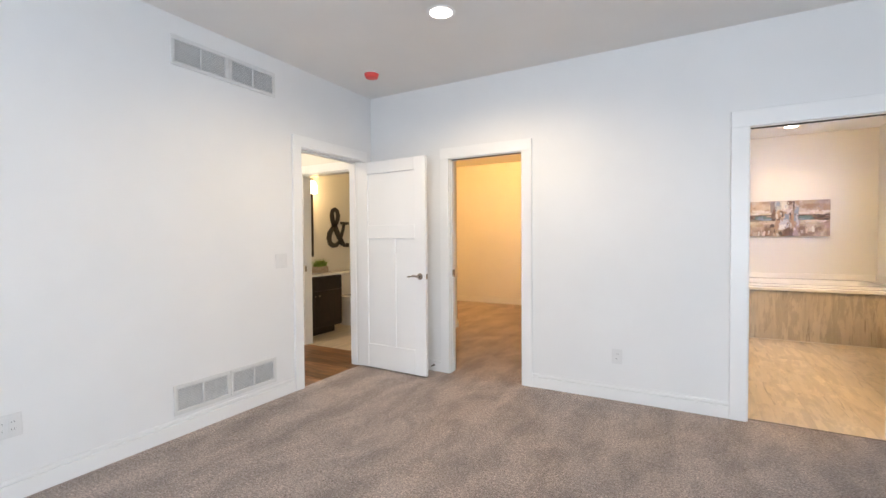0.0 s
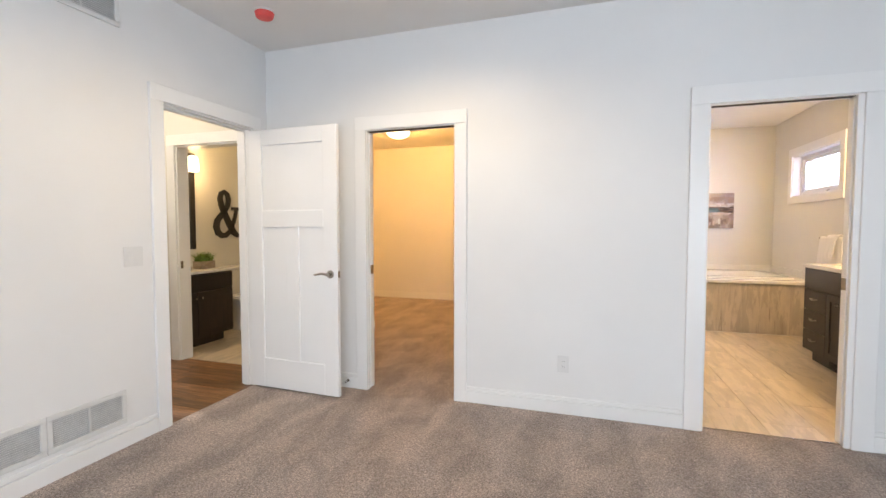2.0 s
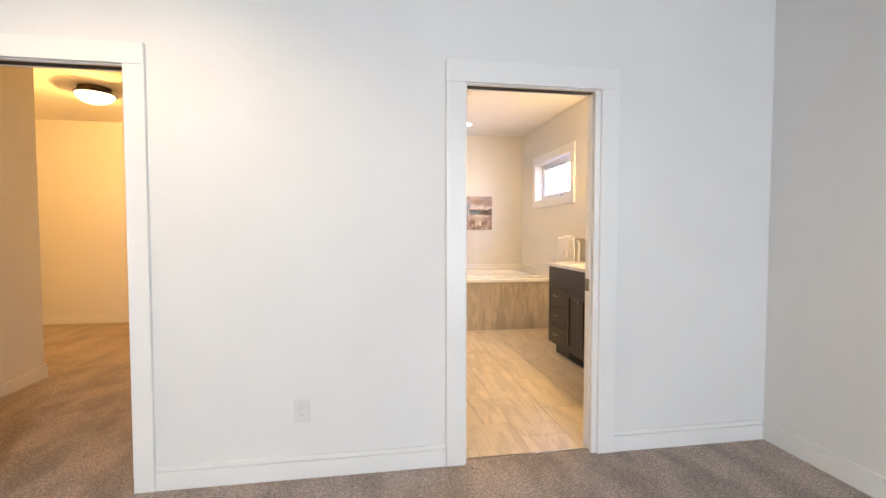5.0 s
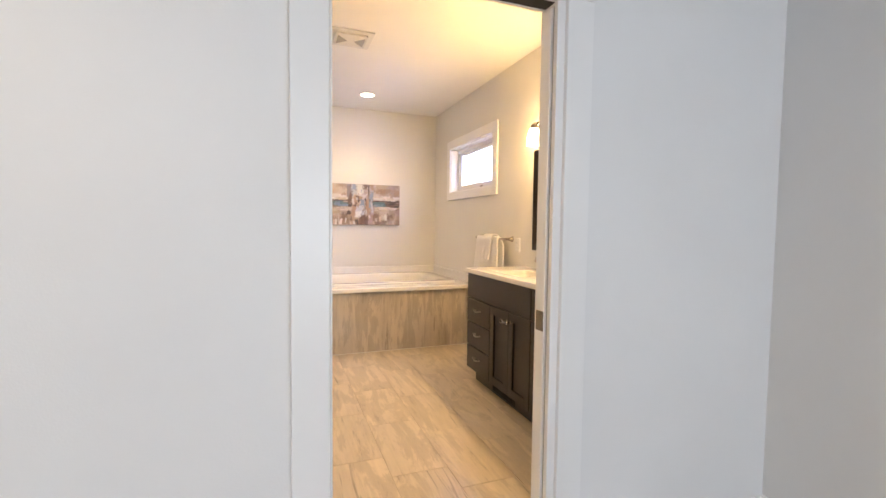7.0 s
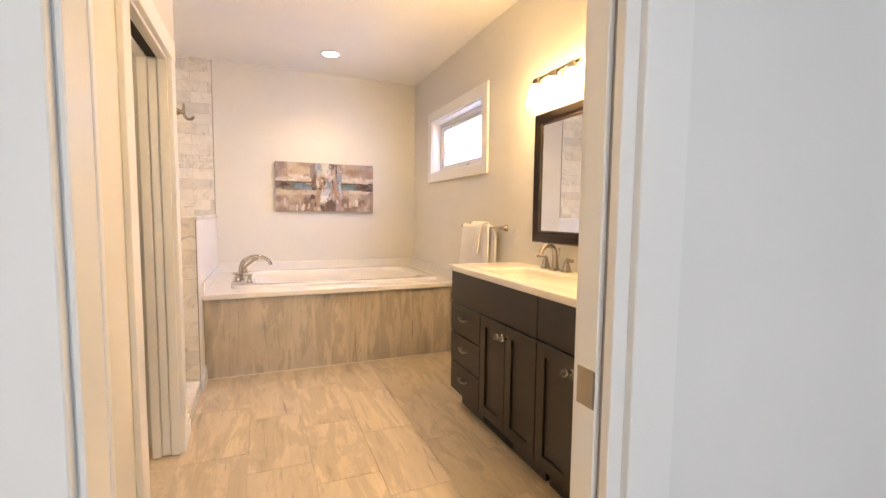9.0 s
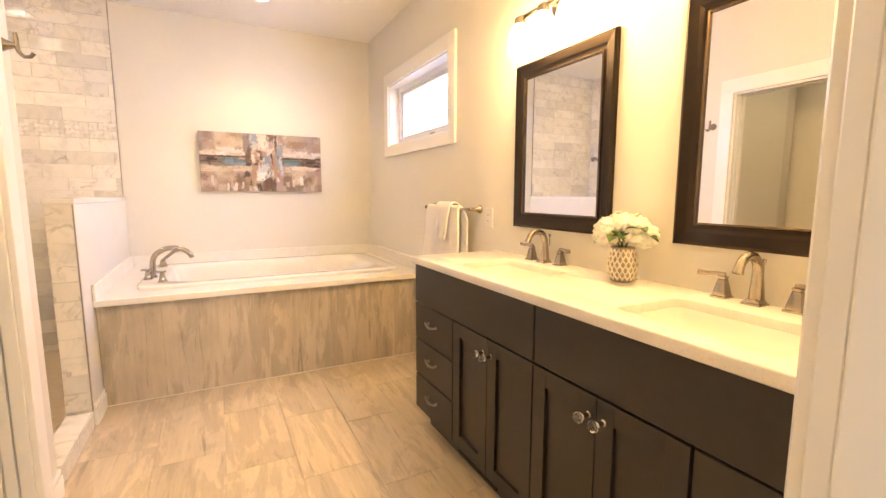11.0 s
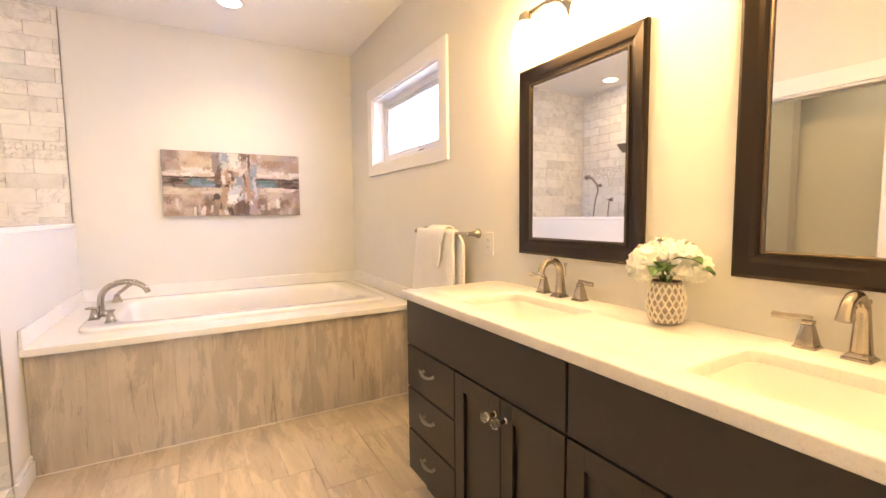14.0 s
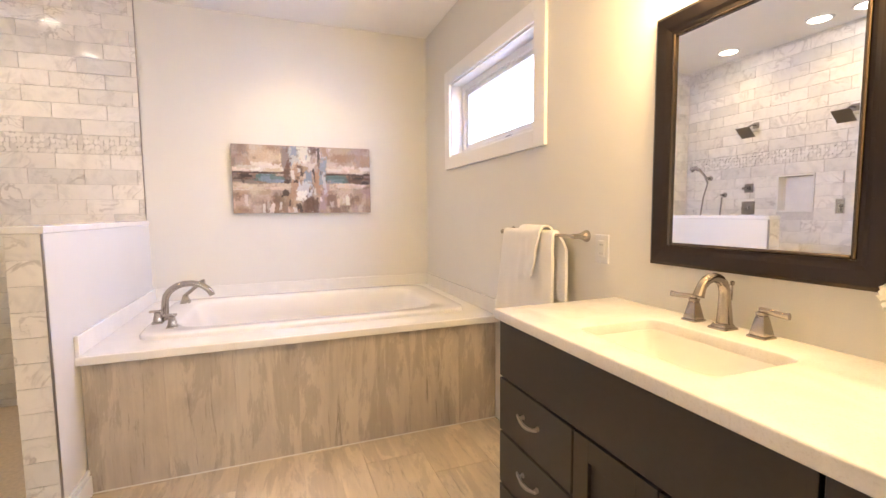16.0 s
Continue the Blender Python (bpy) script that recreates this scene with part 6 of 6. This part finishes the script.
# ---- pieces: floor boards, floor tiles, wall tiles ----
def lay_floor(floor, x_edges, y0, y1, length, shift, gap, thick, mat, name):
    """Courses along y between x edges, each shifted against its neighbour."""
    made = {}
    for i, (a, b) in enumerate(zip(x_edges, x_edges[1:])):
        y = y0 - (i * shift) % length
        while y < y1 - 0.01:
            p, q = max(y, y0), min(y + length, y1)
            if q - p > 0.02:
                key = (round(b - a, 3), round(q - p, 3))
                if key not in made:
                    made[key] = finish(name, slab((-key[0] / 2 + gap, -key[1] / 2 + gap, 0), (key[0] / 2 - gap, key[1] / 2 - gap, thick), 0.0008), mat)
                piece(name, made[key], floor, ((a + b) / 2, (p + q) / 2, -0.0058))
            y += length


lay_floor(bath_floor, [0.364, 0.69, 0.995, 1.30, 1.605, 1.91, 2.215, 2.462], NORTH + 0.053, 7.32, 0.61, 0.2033, 0.0008, 0.006, FLOOR_TILE, "tile")
lay_floor(powder_floor, [-4.61, -4.39, -4.09, -3.79, -3.49, -3.19, -2.86], 4.385, 6.02, 0.61, 0.2033, 0.0008, 0.006, FLOOR_TILE, "tile")


def lay_boards():
    made = {}
    y, k = 2.82, 0
    rng = random.Random(8)
    while y < 4.37:
        x = -5.55 - rng.uniform(0, 0.8)
        w = min(0.127, 4.378 - y)
        while x < WEST - 0.02:
            ln = rng.choice((0.7, 0.9, 1.1))
            p, q = max(x, -5.55), min(x + ln, WEST - 0.014)
            if q - p > 0.03:
                key = (round(q - p, 2), round(w, 3))
                if key not in made:
                    made[key] = finish("floor_board", slab((-key[0] / 2 + 0.0006, -w / 2 + 0.0006, 0), (key[0] / 2 - 0.0006, w / 2 - 0.0006, 0.007), 0.001), HALL_WOOD)
                piece("floor_board", made[key], hall_floor, ((p + q) / 2, y + w / 2, -0.0078))
            x += ln
        y += w


lay_boards()

TW, TH, BAND0, BAND1 = 0.305, 0.1016, 1.700, 1.828


def tile_rows(top):
    rows, z = [], BAND0
    while z > 0.03:
        rows.append((max(z - TH, 0.02), z))
        z -= TH
    z = BAND1
    while z < top - 0.01:
        rows.append((z, min(z + TH, top)))
        z += TH
    return sorted(rows)


def tile_wall(parent, place, length, start, made, skip=None):
    """Running-bond marble courses; place(a, z) puts a piece's middle on the wall."""
    for r, (z0, z1) in enumerate(tile_rows(CEIL)):
        a = start - (TW / 2 if r % 2 else 0.0) - TW
        while a < length:
            p, q = max(a, 0.0), min(a + TW, length)
            if q - p > 0.012 and not (skip and skip(p, q, z0, z1)):
                key = (round(q - p, 3), round(z1 - z0, 3))
                if key not in made:
                    made[key] = finish("tile", slab((-key[0] / 2 + 0.001, 0, -key[1] / 2 + 0.001), (key[0] / 2 - 0.001, 0.009, key[1] / 2 - 0.001), 0.0009), MARBLE)
                loc, turn = place((p + q) / 2, (z0 + z1) / 2)
                piece("tile", made[key], parent, loc, turn)
            a += TW


shared = {}
tile_wall(shower_back, lambda a, z: ((-0.611 + a, FAR - 0.0115, z), (0, 0, 0)), 0.961, 0.165, shared)
tile_wall(shower_side, lambda a, z: ((-0.6115, FAR - 0.012 - a, z), (0, 0, radians(90))), 2.16, 0.10, shared,
          lambda p, q, z0, z1: p < 1.255 and q > 0.96 and z0 < 1.59 and z1 > 1.27)


# cut pieces beside the niche
for z0, z1 in tile_rows(CEIL):
    if z0 < 1.59 and z1 > 1.27:
        for y0, y1 in ((7.628, 7.628 + 0.20), (7.322 - 0.20, 7.322)):
            key = (round(y1 - y0, 3), round(z1 - z0, 3))
            if key not in shared:
                shared[key] = finish("tile", slab((-key[0] / 2 + 0.001, 0, -key[1] / 2 + 0.001), (key[0] / 2 - 0.001, 0.0085, key[1] / 2 - 0.001), 0.0009), MARBLE)
            piece("tile", shared[key], shower_side, (-0.6112, (y0 + y1) / 2, (z0 + z1) / 2), (0, 0, radians(90)))


def mosaic_band(place, length):
    """A strip of broken marble chips set in grout, joined: past counting."""
    rng = random.Random(21)
    bm = bmesh.new()
    step = 0.03
    for j in range(4):
        for i in range(int(length / step)):
            cx, cz = (i + 0.5 + rng.uniform(-0.25, 0.25)) * step, BAND0 + 0.016 + j * 0.032 + rng.uniform(-0.006, 0.006)
            n = rng.choice((4, 5, 5, 6))
            a0 = rng.uniform(0, 6.28)
            ring = []
            for k in range(n):
                a = a0 + 6.283 * (k + rng.uniform(-0.25, 0.25)) / n
                r = rng.uniform(0.0165, 0.0215)
                ring.append((min(max(cx + r * math.cos(a), 0.001), length - 0.001), min(max(cz + r * math.sin(a), BAND0 + 0.001), BAND1 - 0.001)))
            d = rng.uniform(0.007, 0.0095)
            top = [bm.verts.new(place(x, z, d)) for x, z in ring]
            low = [bm.verts.new(place(x, z, 0.001)) for x, z in ring]
            bm.faces.new(top)
            for k in range(n):
                bm.faces.new((low[k], low[(k + 1) % n], top[(k + 1) % n], top[k]))
    bmesh.ops.recalc_face_normals(bm, faces=bm.faces)
    return bm


part("mosaic_band", mosaic_band(lambda x, z, d: (-0.611 + x, FAR - 0.0028 - d, z), 0.961), CHIPS, shower_back, "band of broken marble chips")["kind"] = "stuff"
part("mosaic_band", mosaic_band(lambda y, z, d: (-0.6198 + d, FAR - 0.012 - y, z), 2.16), CHIPS, shower_side, "band of broken marble chips")["kind"] = "stuff"

end_tile = {}
zz = PONY_TOP
while zz > 0.09:
    h = min(TH, zz - 0.084)
    k = round(h, 3)
    if h > 0.01:
        if k not in end_tile:
            end_tile[k] = finish("tile", slab((-0.0585, 0, -k / 2 + 0.001), (0.0535, 0.011, k / 2 - 0.001), 0.0009), MARBLE)
        piece("tile", end_tile[k], pony, (0.303, PONY_Y - 0.0115, zz - h / 2))
    zz -= TH
top_tile = finish("tile", slab((-0.056, -0.1505, 0), (0.056, 0.1505, 0.009), 0.0012), MARBLE)
face_tile = finish("tile", slab((0, -0.1505, 0), (0.004, 0.1505, 0.0815), 0.0008), MARBLE)
for k in range(2):
    yy = 6.42 + 0.155 + k * 0.308
    piece("tile", top_tile, curb, (0.3025, yy, 0.0823))
    piece("tile", face_tile, curb, (LEFT - 0.0038, yy, 0.0))
